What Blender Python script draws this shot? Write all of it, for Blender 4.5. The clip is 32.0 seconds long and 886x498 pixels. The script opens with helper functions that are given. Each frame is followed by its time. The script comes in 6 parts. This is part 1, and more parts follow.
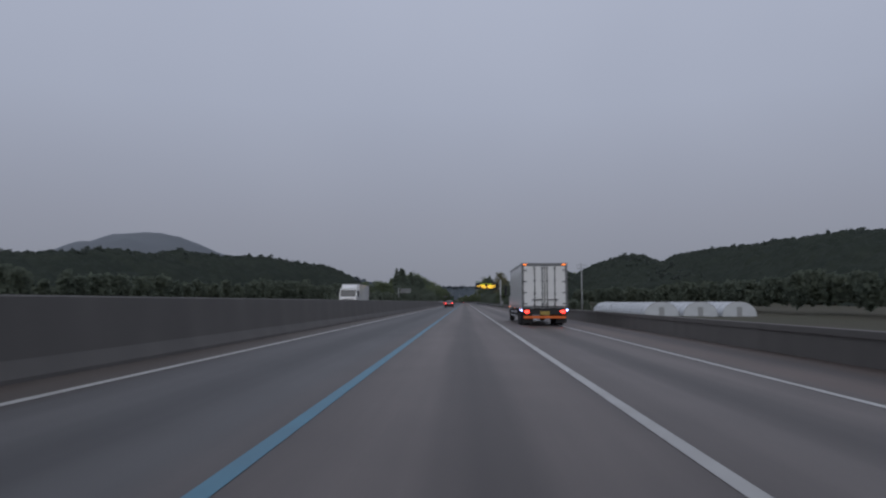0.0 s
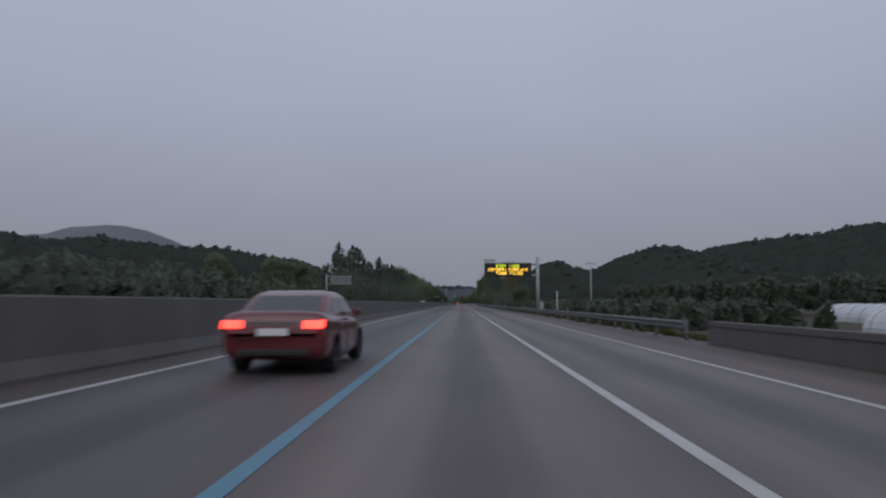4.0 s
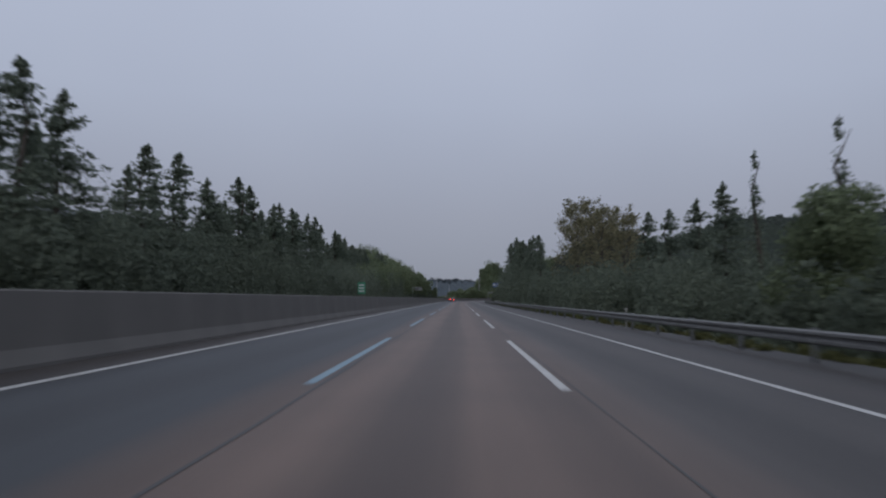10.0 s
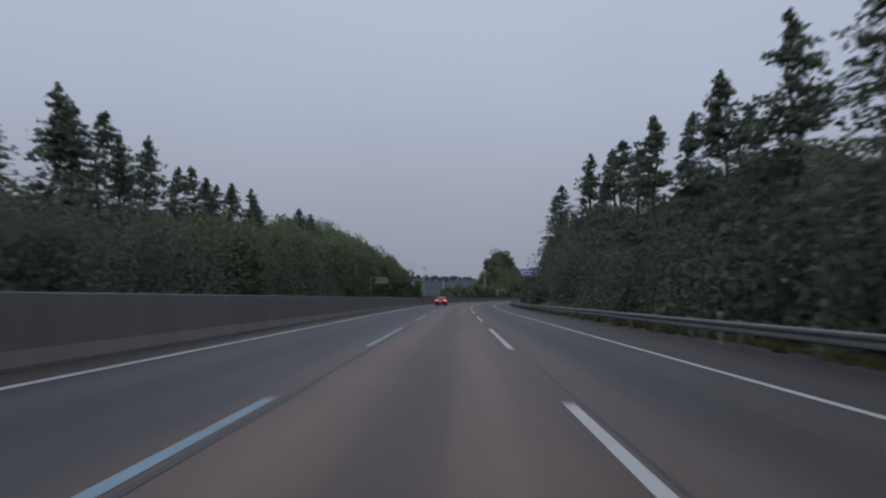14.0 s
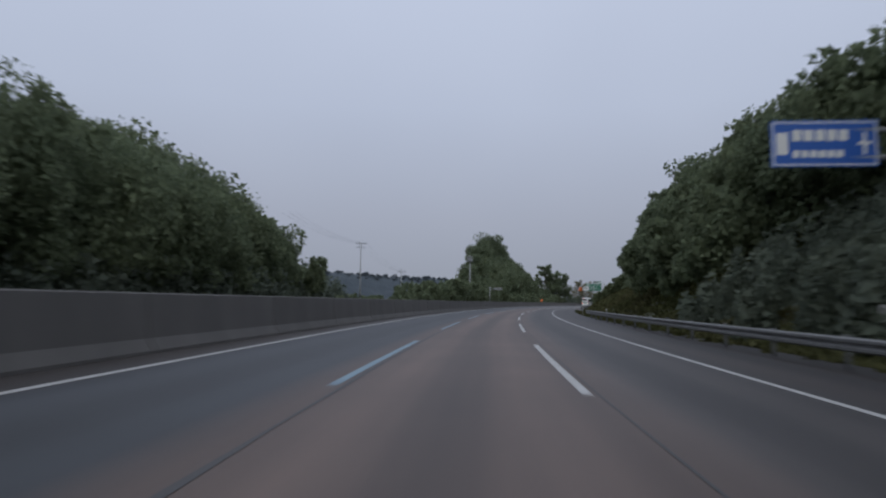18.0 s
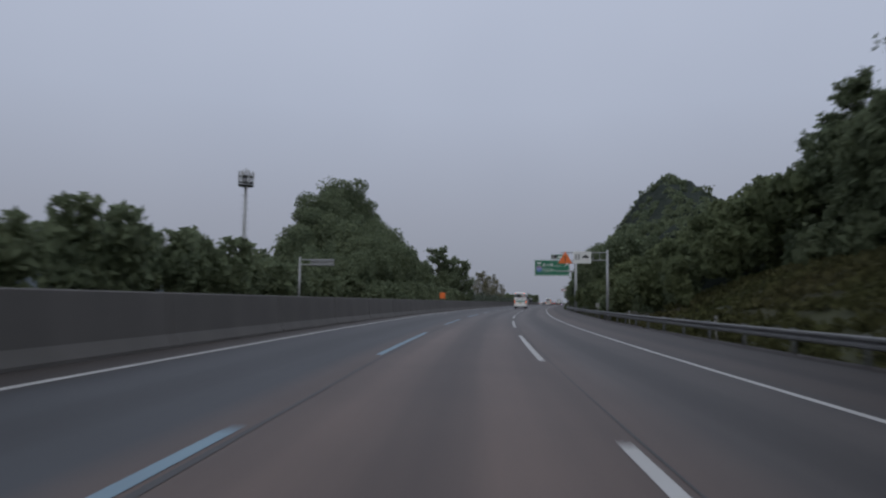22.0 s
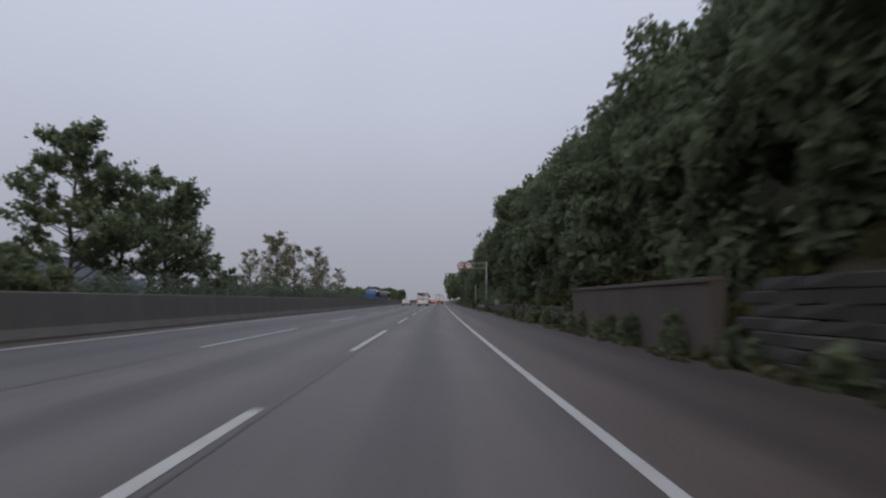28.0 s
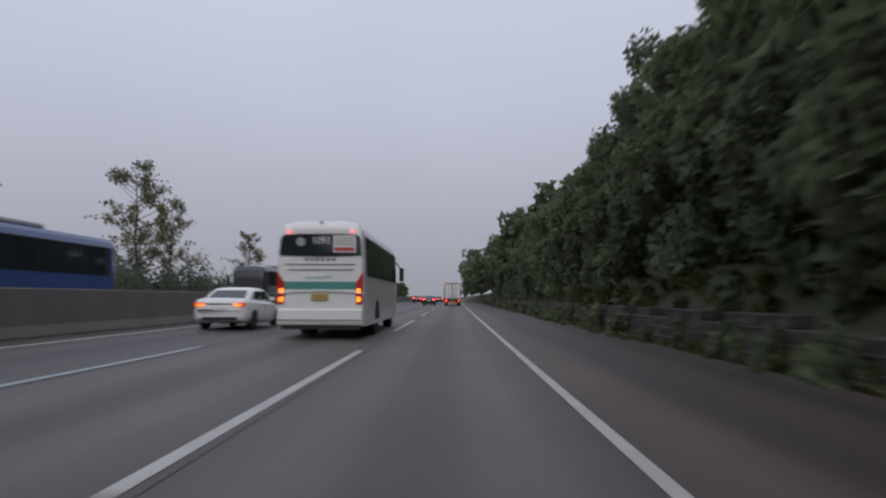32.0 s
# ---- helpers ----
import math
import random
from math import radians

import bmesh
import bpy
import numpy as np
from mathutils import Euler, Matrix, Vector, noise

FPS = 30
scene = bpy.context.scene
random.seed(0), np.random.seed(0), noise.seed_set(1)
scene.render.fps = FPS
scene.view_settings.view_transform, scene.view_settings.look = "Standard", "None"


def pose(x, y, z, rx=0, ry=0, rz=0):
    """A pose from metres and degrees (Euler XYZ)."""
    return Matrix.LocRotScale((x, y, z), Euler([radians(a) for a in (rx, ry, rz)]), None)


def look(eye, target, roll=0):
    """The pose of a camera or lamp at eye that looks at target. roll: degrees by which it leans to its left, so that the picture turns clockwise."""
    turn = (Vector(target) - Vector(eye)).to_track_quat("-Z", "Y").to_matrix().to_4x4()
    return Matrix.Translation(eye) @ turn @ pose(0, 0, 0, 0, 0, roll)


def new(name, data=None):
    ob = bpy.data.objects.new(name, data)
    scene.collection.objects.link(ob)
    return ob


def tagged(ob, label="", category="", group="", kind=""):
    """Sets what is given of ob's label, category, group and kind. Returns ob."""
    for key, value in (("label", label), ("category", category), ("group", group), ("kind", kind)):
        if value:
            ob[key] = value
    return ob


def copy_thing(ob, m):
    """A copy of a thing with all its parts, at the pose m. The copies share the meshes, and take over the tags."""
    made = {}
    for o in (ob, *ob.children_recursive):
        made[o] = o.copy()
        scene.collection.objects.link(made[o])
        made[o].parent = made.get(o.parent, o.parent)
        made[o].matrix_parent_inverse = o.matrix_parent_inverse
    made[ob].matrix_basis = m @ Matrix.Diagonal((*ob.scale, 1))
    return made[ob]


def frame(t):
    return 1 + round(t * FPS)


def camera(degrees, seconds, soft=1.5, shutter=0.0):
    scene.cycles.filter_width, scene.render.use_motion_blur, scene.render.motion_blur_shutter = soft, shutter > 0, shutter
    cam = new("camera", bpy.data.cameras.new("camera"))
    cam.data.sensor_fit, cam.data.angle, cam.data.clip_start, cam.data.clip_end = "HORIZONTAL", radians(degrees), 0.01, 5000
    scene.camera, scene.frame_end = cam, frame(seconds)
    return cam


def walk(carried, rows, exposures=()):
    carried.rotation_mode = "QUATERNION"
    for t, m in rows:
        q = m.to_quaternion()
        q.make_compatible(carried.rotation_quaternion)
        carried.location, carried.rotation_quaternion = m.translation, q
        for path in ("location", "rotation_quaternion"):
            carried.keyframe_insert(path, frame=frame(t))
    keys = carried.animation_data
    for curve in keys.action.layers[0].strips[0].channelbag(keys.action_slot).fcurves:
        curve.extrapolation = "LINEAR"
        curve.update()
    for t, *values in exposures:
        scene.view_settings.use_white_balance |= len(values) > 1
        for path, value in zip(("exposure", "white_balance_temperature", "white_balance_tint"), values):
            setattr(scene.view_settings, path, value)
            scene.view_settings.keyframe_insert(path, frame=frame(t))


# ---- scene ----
# ---------------------------------------------------------------- the road's line
# s runs along the road, X across it (to the right), both in metres.
STEP = 5.0
S_MIN, S_MAX = -200.0, 1500.0
BENDS_S = (-200, 475, 545, 755, 800, 900, 960, 1500)
BENDS_K = (0.0, 0.0, 0.0012, 0.0012, 0.00035, 0.0003, 0.00005, 0.0)
_ss = np.arange(S_MIN, S_MAX + 2 * STEP, 1.0)
_th = np.cumsum(np.interp(_ss, BENDS_S, BENDS_K)) * 1.0
_th -= np.interp(0.0, _ss, _th)
_px, _py = np.cumsum(np.sin(_th)), np.cumsum(np.cos(_th))
_px -= np.interp(0.0, _ss, _px)
_py -= np.interp(0.0, _ss, _py)
FALL = 0.02


def heading(s):
    """The road's turn to the right, in radians."""
    return float(np.interp(s, _ss, _th))


def at(s, X, z=0.0):
    """World place of a point of the road's frame."""
    if s > S_MAX:
        bx, by, a = float(np.interp(S_MAX, _ss, _px)), float(np.interp(S_MAX, _ss, _py)), heading(S_MAX)
        bx, by = bx + (s - S_MAX) * math.sin(a), by + (s - S_MAX) * math.cos(a)
    else:
        bx, by, a = float(np.interp(s, _ss, _px)), float(np.interp(s, _ss, _py)), heading(s)
        if s < S_MIN:
            by += s - S_MIN
    return Vector((bx + X * math.cos(a), by - X * math.sin(a), z))


def at_many(s, X):
    a = np.interp(s, _ss, _th)
    return np.interp(s, _ss, _px) + X * np.cos(a), np.interp(s, _ss, _py) - X * np.sin(a)


def road_z(X):
    """The carriageway falls gently to the right."""
    return -FALL * X


def on_road(s, X, z=0.0, turn=0.0):
    """Pose of a thing that stands at s, X, z above the road plane and faces along the road."""
    p = at(s, X, road_z(X) + z)
    return Matrix.Translation(p) @ Matrix.Rotation(-heading(s) + radians(turn), 4, "Z")


# ---------------------------------------------------------------- camera
EYE = 1.265
# t, s, X, road's bearing right of the lens axis, pitch up, roll against the road plane
DRIVE = (
    (0.0, 0.0, 1.62, 1.85, 4.52, -0.95),
    (1.0, 31.0, 1.60, 1.72, 4.54, -0.81),
    (2.0, 62.0, 1.61, 1.67, 4.59, -0.87),
    (3.0, 93.0, 1.55, 1.50, 4.59, -0.89),
    (4.5, 139.5, 1.50, 1.65, 4.62, -1.20),
    (6.0, 185.5, 1.45, 1.80, 4.64, -1.49),
    (7.0, 215.5, 1.51, 1.53, 4.54, -1.69),
    (8.0, 245.0, 1.69, 1.41, 4.66, -1.80),
    (9.0, 273.2, 1.93, 1.00, 4.50, -1.47),
    (10.0, 306.5, 2.06, 1.40, 4.25, -1.28),
    (11.0, 339.5, 2.00, 1.50, 4.25, -1.45),
    (12.0, 375.4, 1.96, 1.78, 4.24, -1.40),
    (13.0, 407.0, 2.03, 1.50, 4.23, -1.02),
    (14.0, 439.0, 2.22, 1.25, 4.24, -0.95),
    (15.0, 473.0, 2.33, 1.86, 4.36, -1.38),
    (16.5, 519.8, 2.22, 2.60, 4.45, -1.55),
    (18.0, 566.4, 2.08, 3.06, 4.53, -1.68),
    (19.0, 599.4, 1.92, 2.74, 4.62, -1.55),
    (20.0, 634.3, 1.85, 3.20, 4.70, -1.90),
    (21.0, 667.6, 1.85, 2.72, 4.59, -1.86),
    (22.0, 701.0, 2.20, 2.72, 4.50, -1.80),
    (23.0, 734.4, 2.79, 1.45, 4.60, -1.32),
    (24.0, 767.6, 3.68, 0.92, 4.74, -1.30),
    (25.0, 800.1, 4.64, 0.35, 4.66, -0.80),
    (25.5, 816.9, 4.99, 0.30, 4.52, -0.90),
    (26.5, 849.9, 5.25, -0.35, 4.44, -1.15),
    (27.5, 882.9, 5.36, -0.88, 4.41, -1.30),
    (28.0, 899.7, 5.54, -0.95, 4.42, -1.30),
    (29.0, 933.6, 5.80, -0.55, 4.38, -0.95),
    (30.0, 967.1, 5.80, 0.30, 4.21, -1.26),
    (31.0, 1000.0, 5.79, 0.70, 4.20, -1.25),
    (32.0, 1032.0, 5.70, 0.90, 4.14, -1.30),
)


def seat(s, X, bearing, pitch, roll):
    return (
        Matrix.Translation(at(s, X, road_z(X) + EYE))
        @ Matrix.Rotation(radians(bearing) - heading(s), 4, "Z")
        @ Matrix.Rotation(radians(90 + pitch), 4, "X")
        @ Matrix.Rotation(radians(-roll) - math.atan(FALL), 4, "Z")
    )


cam = camera(67.2, 32.0, soft=2.2, shutter=0.42)
walk(cam, [(t, seat(*row)) for t, *row in DRIVE], exposures=[(0.0, 0.0, 6420, 8), (6.0, 0.0, 6380, 7), (8.0, 0.02, 6250, 6), (10.0, 0.18, 6330, 7), (15.0, 0.24, 6310, 6), (18.0, 0.38, 6300, 6), (19.5, 0.36, 6300, 6), (21.0, 0.19, 6350, 6), (23.0, 0.18, 6450, 7), (24.0, 0.26, 6560, 8), (25.0, 0.44, 6690, 9), (32.0, 0.48, 6720, 9)])

# ---------------------------------------------------------------- light
world = bpy.data.worlds.new("overcast_sky")
scene.world = world
world.use_nodes = True
_n, _l = world.node_tree.nodes, world.node_tree.links
_n.clear()
_sky = _n.new("ShaderNodeTexSky")
_sky.sky_type, _sky.sun_disc = "NISHITA", False
_sky.sun_elevation, _sky.sun_rotation = radians(40), radians(189)
_geo = _n.new("ShaderNodeTexCoord")
_sep = _n.new("ShaderNodeSeparateXYZ")
_ramp = _n.new("ShaderNodeValToRGB")
_cloud = _n.new("ShaderNodeTexNoise")
_cloud.inputs["Scale"].default_value, _cloud.inputs["Detail"].default_value = 1.6, 3.0
_ramp.color_ramp.elements[0].position, _ramp.color_ramp.elements[0].color = 0.0, (0.225, 0.235, 0.285, 1)
_ramp.color_ramp.elements[1].position, _ramp.color_ramp.elements[1].color = 0.55, (0.44, 0.47, 0.585, 1)
_e = _ramp.color_ramp.elements.new(0.12)
_e.color = (0.29, 0.30, 0.365, 1)
_e = _ramp.color_ramp.elements.new(0.28)
_e.color = (0.37, 0.395, 0.49, 1)
_var = _n.new("ShaderNodeMix")
_var.data_type, _var.blend_type = "RGBA", "MULTIPLY"
_var.inputs[0].default_value = 0.25
_cr = _n.new("ShaderNodeValToRGB")
_cr.color_ramp.elements[0].position, _cr.color_ramp.elements[0].color = 0.3, (0.72, 0.74, 0.78, 1)
_cr.color_ramp.elements[1].position, _cr.color_ramp.elements[1].color = 0.7, (1.1, 1.1, 1.1, 1)
_bg1, _bg2, _add, _out = (_n.new(k) for k in ("ShaderNodeBackground", "ShaderNodeBackground", "ShaderNodeAddShader", "ShaderNodeOutputWorld"))
_l.new(_geo.outputs["Generated"], _sep.inputs[0])
_l.new(_sep.outputs["Z"], _ramp.inputs["Fac"])
_l.new(_geo.outputs["Generated"], _cloud.inputs["Vector"])
_l.new(_cloud.outputs["Fac"], _cr.inputs["Fac"])
_l.new(_ramp.outputs["Color"], _var.inputs[6])
_l.new(_cr.outputs["Color"], _var.inputs[7])
_l.new(_var.outputs[2], _bg1.inputs["Color"])
_l.new(_sky.outputs["Color"], _bg2.inputs["Color"])
_bg1.inputs["Strength"].default_value, _bg2.inputs["Strength"].default_value = 0.97, 0.002
_l.new(_bg1.outputs[0], _add.inputs[0])
_l.new(_bg2.outputs[0], _add.inputs[1])
_l.new(_add.outputs[0], _out.inputs["Surface"])
_sun = new("sun", bpy.data.lights.new("sun", "SUN"))
_sun.data.energy, _sun.data.angle, _sun.data.color = 0.62, radians(60), (1.0, 0.97, 0.93)
_sun.matrix_world = look((0, 0, 80), (4, 25, 58.5))
# ---------------------------------------------------------------- materials
def surface(name, base, other=None, rough=0.8, metal=0.0, scale=3.0, fine=40.0, bump=0.15, depth=0.02, uv=False, spec=0.5, island=0.0, obj_random=0.0, emit=None, power=0.0, stretch=None, coat=0.0):
    """A node material: two tones mixed by noise at two scales, fine relief, optional spread per piece."""
    m = bpy.data.materials.new(name)
    m.use_nodes = True
    n, l = m.node_tree.nodes, m.node_tree.links
    b = n["Principled BSDF"]
    other = other or tuple(c * 0.75 for c in base)
    co = n.new("ShaderNodeTexCoord")
    src = co.outputs["UV" if uv else "Object"]
    if stretch:
        mp = n.new("ShaderNodeMapping")
        mp.inputs["Scale"].default_value = stretch
        l.new(src, mp.inputs["Vector"])
        src = mp.outputs["Vector"]
    big, small = n.new("ShaderNodeTexNoise"), n.new("ShaderNodeTexNoise")
    big.inputs["Scale"].default_value, big.inputs["Detail"].default_value = scale, 4.0
    small.inputs["Scale"].default_value, small.inputs["Detail"].default_value = fine, 3.0
    l.new(src, big.inputs["Vector"])
    l.new(src, small.inputs["Vector"])
    mix = n.new("ShaderNodeMix")
    mix.data_type = "RGBA"
    mix.inputs[6].default_value, mix.inputs[7].default_value = (*base, 1), (*other, 1)
    av = n.new("ShaderNodeMath")
    av.operation = "MULTIPLY_ADD"
    av.inputs[1].default_value, av.inputs[2].default_value = 0.45, 0.28
    l.new(small.outputs["Fac"], av.inputs[0])
    ov = n.new("ShaderNodeMath")
    ov.operation = "MULTIPLY_ADD"
    ov.inputs[1].default_value = 1.6
    l.new(big.outputs["Fac"], ov.inputs[0])
    sub = n.new("ShaderNodeMath")
    sub.operation = "SUBTRACT"
    l.new(av.outputs[0], sub.inputs[0])
    sub.inputs[1].default_value = 0.8
    l.new(sub.outputs[0], ov.inputs[2])
    ov.use_clamp = True
    l.new(ov.outputs[0], mix.inputs[0])
    colour = mix.outputs[2]
    if island or obj_random:
        hsv = n.new("ShaderNodeHueSaturation")
        l.new(colour, hsv.inputs["Color"])
        rnd = n.new("ShaderNodeNewGeometry" if island else "ShaderNodeObjectInfo")
        v = n.new("ShaderNodeMapRange")
        k = island or obj_random
        v.inputs["To Min"].default_value, v.inputs["To Max"].default_value = 1 - k, 1 + k
        l.new(rnd.outputs["Random Per Island" if island else "Random"], v.inputs["Value"])
        l.new(v.outputs[0], hsv.inputs["Value"])
        colour = hsv.outputs["Color"]
    l.new(colour, b.inputs["Base Color"])
    b.inputs["Roughness"].default_value, b.inputs["Metallic"].default_value = rough, metal
    b.inputs["Specular IOR Level"].default_value = spec
    if coat:
        b.inputs["Coat Weight"].default_value, b.inputs["Coat Roughness"].default_value = coat, 0.08
    if bump:
        bp = n.new("ShaderNodeBump")
        bp.inputs["Strength"].default_value, bp.inputs["Distance"].default_value = bump, depth
        l.new(small.outputs["Fac"], bp.inputs["Height"])
        l.new(bp.outputs[0], b.inputs["Normal"])
    if emit:
        b.inputs["Emission Color"].default_value, b.inputs["Emission Strength"].default_value = (*emit, 1), power
    return m


def road_surface(name):
    """Worn concrete lanes: wheel paths, an oil-dark strip in mid-lane, patches along the way."""
    m = bpy.data.materials.new(name)
    m.use_nodes = True
    n, l = m.node_tree.nodes, m.node_tree.links
    b = n["Principled BSDF"]
    uv = n.new("ShaderNodeTexCoord")
    sep = n.new("ShaderNodeSeparateXYZ")
    l.new(uv.outputs["UV"], sep.inputs[0])

    def math_(op, a, c=None, clamp=False):
        q = n.new("ShaderNodeMath")
        q.operation, q.use_clamp = op, clamp
        for i, v in enumerate((a, c)):
            if v is None:
                continue
            if isinstance(v, (int, float)):
                q.inputs[i].default_value = v
            else:
                l.new(v, q.inputs[i])
        return q.outputs[0]

    wob = n.new("ShaderNodeTexNoise")
    wob.inputs["Scale"].default_value, wob.inputs["Detail"].default_value = 0.05, 2.0
    l.new(uv.outputs["UV"], wob.inputs["Vector"])
    x = math_("ADD", sep.outputs["X"], math_("MULTIPLY", math_("SUBTRACT", wob.outputs["Fac"], 0.5), 0.5))
    lane = math_("MULTIPLY", math_("ADD", x, 3.68), 1 / 3.6)
    u = math_("ABSOLUTE", math_("SUBTRACT", math_("FRACT", lane), 0.5))
    ramp = n.new("ShaderNodeValToRGB")
    ramp.color_ramp.interpolation = "EASE"
    e = ramp.color_ramp.elements
    e[0].position, e[0].color = 0.0, (0.30, 0.30, 0.30, 1)
    e[1].position, e[1].color = 0.5, (0.42, 0.42, 0.42, 1)
    for p, c in ((0.08, 0.38), (0.17, 0.66), (0.27, 0.74), (0.38, 0.60)):
        q = e.new(p)
        q.color = (c, c, c, 1)
    l.new(u, ramp.inputs["Fac"])
    tone = n.new("ShaderNodeValToRGB")
    e = tone.color_ramp.elements
    e[0].position, e[0].color = 0.0, (0.125, 0.103, 0.088, 1)
    e[1].position, e[1].color = 1.0, (0.055, 0.044, 0.036, 1)
    # Right-lane and shoulder stops: own tone, with the lens's corner darkening put in.
    for p, c in ((0.10, (0.125, 0.103, 0.088, 1)), (0.13, (0.076, 0.085, 0.096, 1)), (0.30, (0.076, 0.085, 0.096, 1)), (0.345, (0.350, 0.236, 0.184, 1)), (0.59, (0.335, 0.229, 0.180, 1)), (0.65, (0.150, 0.127, 0.115, 1)), (0.80, (0.118, 0.101, 0.092, 1)), (0.84, (0.096, 0.073, 0.060, 1)), (0.96, (0.078, 0.059, 0.048, 1))):
        q = e.new(p)
        q.color = c
    across = math_("MULTIPLY", math_("ADD", x, 5.4), 1 / 15.4)
    l.new(across, tone.inputs["Fac"])
    later = n.new("ShaderNodeValToRGB")
    e = later.color_ramp.elements
    e[0].position, e[0].color = 0.0, (0.200, 0.165, 0.140, 1)
    e[1].position, e[1].color = 1.0, (0.155, 0.115, 0.095, 1)
    for p, c in ((0.10, (0.200, 0.165, 0.140, 1)), (0.13, (0.180, 0.171, 0.166, 1)), (0.30, (0.180, 0.171, 0.166, 1)), (0.345, (0.285, 0.252, 0.236, 1)), (0.60, (0.285, 0.250, 0.233, 1)), (0.80, (0.300, 0.255, 0.230, 1)), (0.84, (0.260, 0.188, 0.152, 1))):
        q = e.new(p)
        q.color = c
    l.new(across, later.inputs["Fac"])
    change = n.new("ShaderNodeMapRange")
    for i, v in ((1, 700.0), (2, 765.0), (3, 0.0), (4, 1.0)):
        change.inputs[i].default_value = v
    l.new(sep.outputs["Y"], change.inputs["Value"])
    both = n.new("ShaderNodeMix")
    both.data_type = "RGBA"
    early = n.new("ShaderNodeMapRange")
    for i, v in ((1, 212.0), (2, 222.0), (3, 0.85), (4, 0.0)):
        early.inputs[i].default_value = v
    l.new(sep.outputs["Y"], early.inputs["Value"])
    l.new(math_("ADD", change.outputs[0], early.outputs[0]), both.inputs[0])
    l.new(tone.outputs["Color"], both.inputs[6])
    l.new(later.outputs["Color"], both.inputs[7])
    mp = n.new("ShaderNodeMapping")
    mp.inputs["Scale"].default_value = (1.1, 0.045, 1)
    l.new(uv.outputs["UV"], mp.inputs["Vector"])
    streak = n.new("ShaderNodeTexNoise")
    streak.inputs["Scale"].default_value, streak.inputs["Detail"].default_value = 1.0, 6.0
    l.new(mp.outputs["Vector"], streak.inputs["Vector"])
    grain = n.new("ShaderNodeTexNoise")
    grain.inputs["Scale"].default_value, grain.inputs["Detail"].default_value = 28.0, 4.0
    l.new(uv.outputs["UV"], grain.inputs["Vector"])
    k1 = math_("ADD", math_("MULTIPLY", streak.outputs["Fac"], 0.9), 0.55)
    k2 = math_("ADD", math_("MULTIPLY", grain.outputs["Fac"], 0.5), 0.75)
    k = math_("MULTIPLY", math_("MULTIPLY", k1, k2), math_("ADD", math_("MULTIPLY", ramp.outputs["Color"], 0.78), 0.155))
    patch = n.new("ShaderNodeTexNoise")
    patch.inputs["Scale"].default_value, patch.inputs["Detail"].default_value = 0.35, 5.0
    l.new(uv.outputs["UV"], patch.inputs["Vector"])
    k = math_("MULTIPLY", k, math_("ADD", math_("MULTIPLY", patch.outputs["Fac"], 0.5), 0.75))
    age = n.new("ShaderNodeMapRange")
    for i, v in ((1, 212.0), (2, 222.0), (3, 0.68), (4, 0.48)):
        age.inputs[i].default_value = v
    l.new(sep.outputs["Y"], age.inputs["Value"])
    k = math_("MULTIPLY", k, age.outputs[0])
    mul = n.new("ShaderNodeMix")
    mul.data_type, mul.blend_type = "RGBA", "MULTIPLY"
    mul.inputs[0].default_value = 1.0
    l.new(both.outputs[2], mul.inputs[6])
    l.new(k, mul.inputs[7])
    l.new(mul.outputs[2], b.inputs["Base Color"])
    b.inputs["Roughness"].default_value = 0.58
    b.inputs["Specular IOR Level"].default_value = 0.5
    bp = n.new("ShaderNodeBump")
    bp.inputs["Strength"].default_value, bp.inputs["Distance"].default_value = 0.25, 0.01
    l.new(grain.outputs["Fac"], bp.inputs["Height"])
    l.new(bp.outputs[0], b.inputs["Normal"])
    return m


def foliage(name, base, other, spread_=0.4):
    """Leaves: matt, and partly letting light through."""
    m = surface(name, base, other, rough=0.8, scale=0.12, fine=1.2, bump=0, island=spread_, spec=0.15)
    n, l = m.node_tree.nodes, m.node_tree.links
    b, out = n["Principled BSDF"], n["Material Output"]
    src = b.inputs["Base Color"].links[0].from_socket
    tr, mx = n.new("ShaderNodeBsdfTranslucent"), n.new("ShaderNodeMixShader")
    mx.inputs[0].default_value = 0.5
    l.new(src, tr.inputs["Color"])
    l.new(b.outputs[0], mx.inputs[1])
    l.new(tr.outputs[0], mx.inputs[2])
    l.new(mx.outputs[0], out.inputs["Surface"])
    return m


def glow(name, colour, power, base=None):
    return surface(name, base or tuple(c * 0.4 for c in colour), rough=0.3, bump=0, emit=colour, power=power)


def glass(name, tint=(0.02, 0.025, 0.03), rough=0.06):
    m = surface(name, tint, tint, rough=rough, bump=0, spec=0.9)
    return m


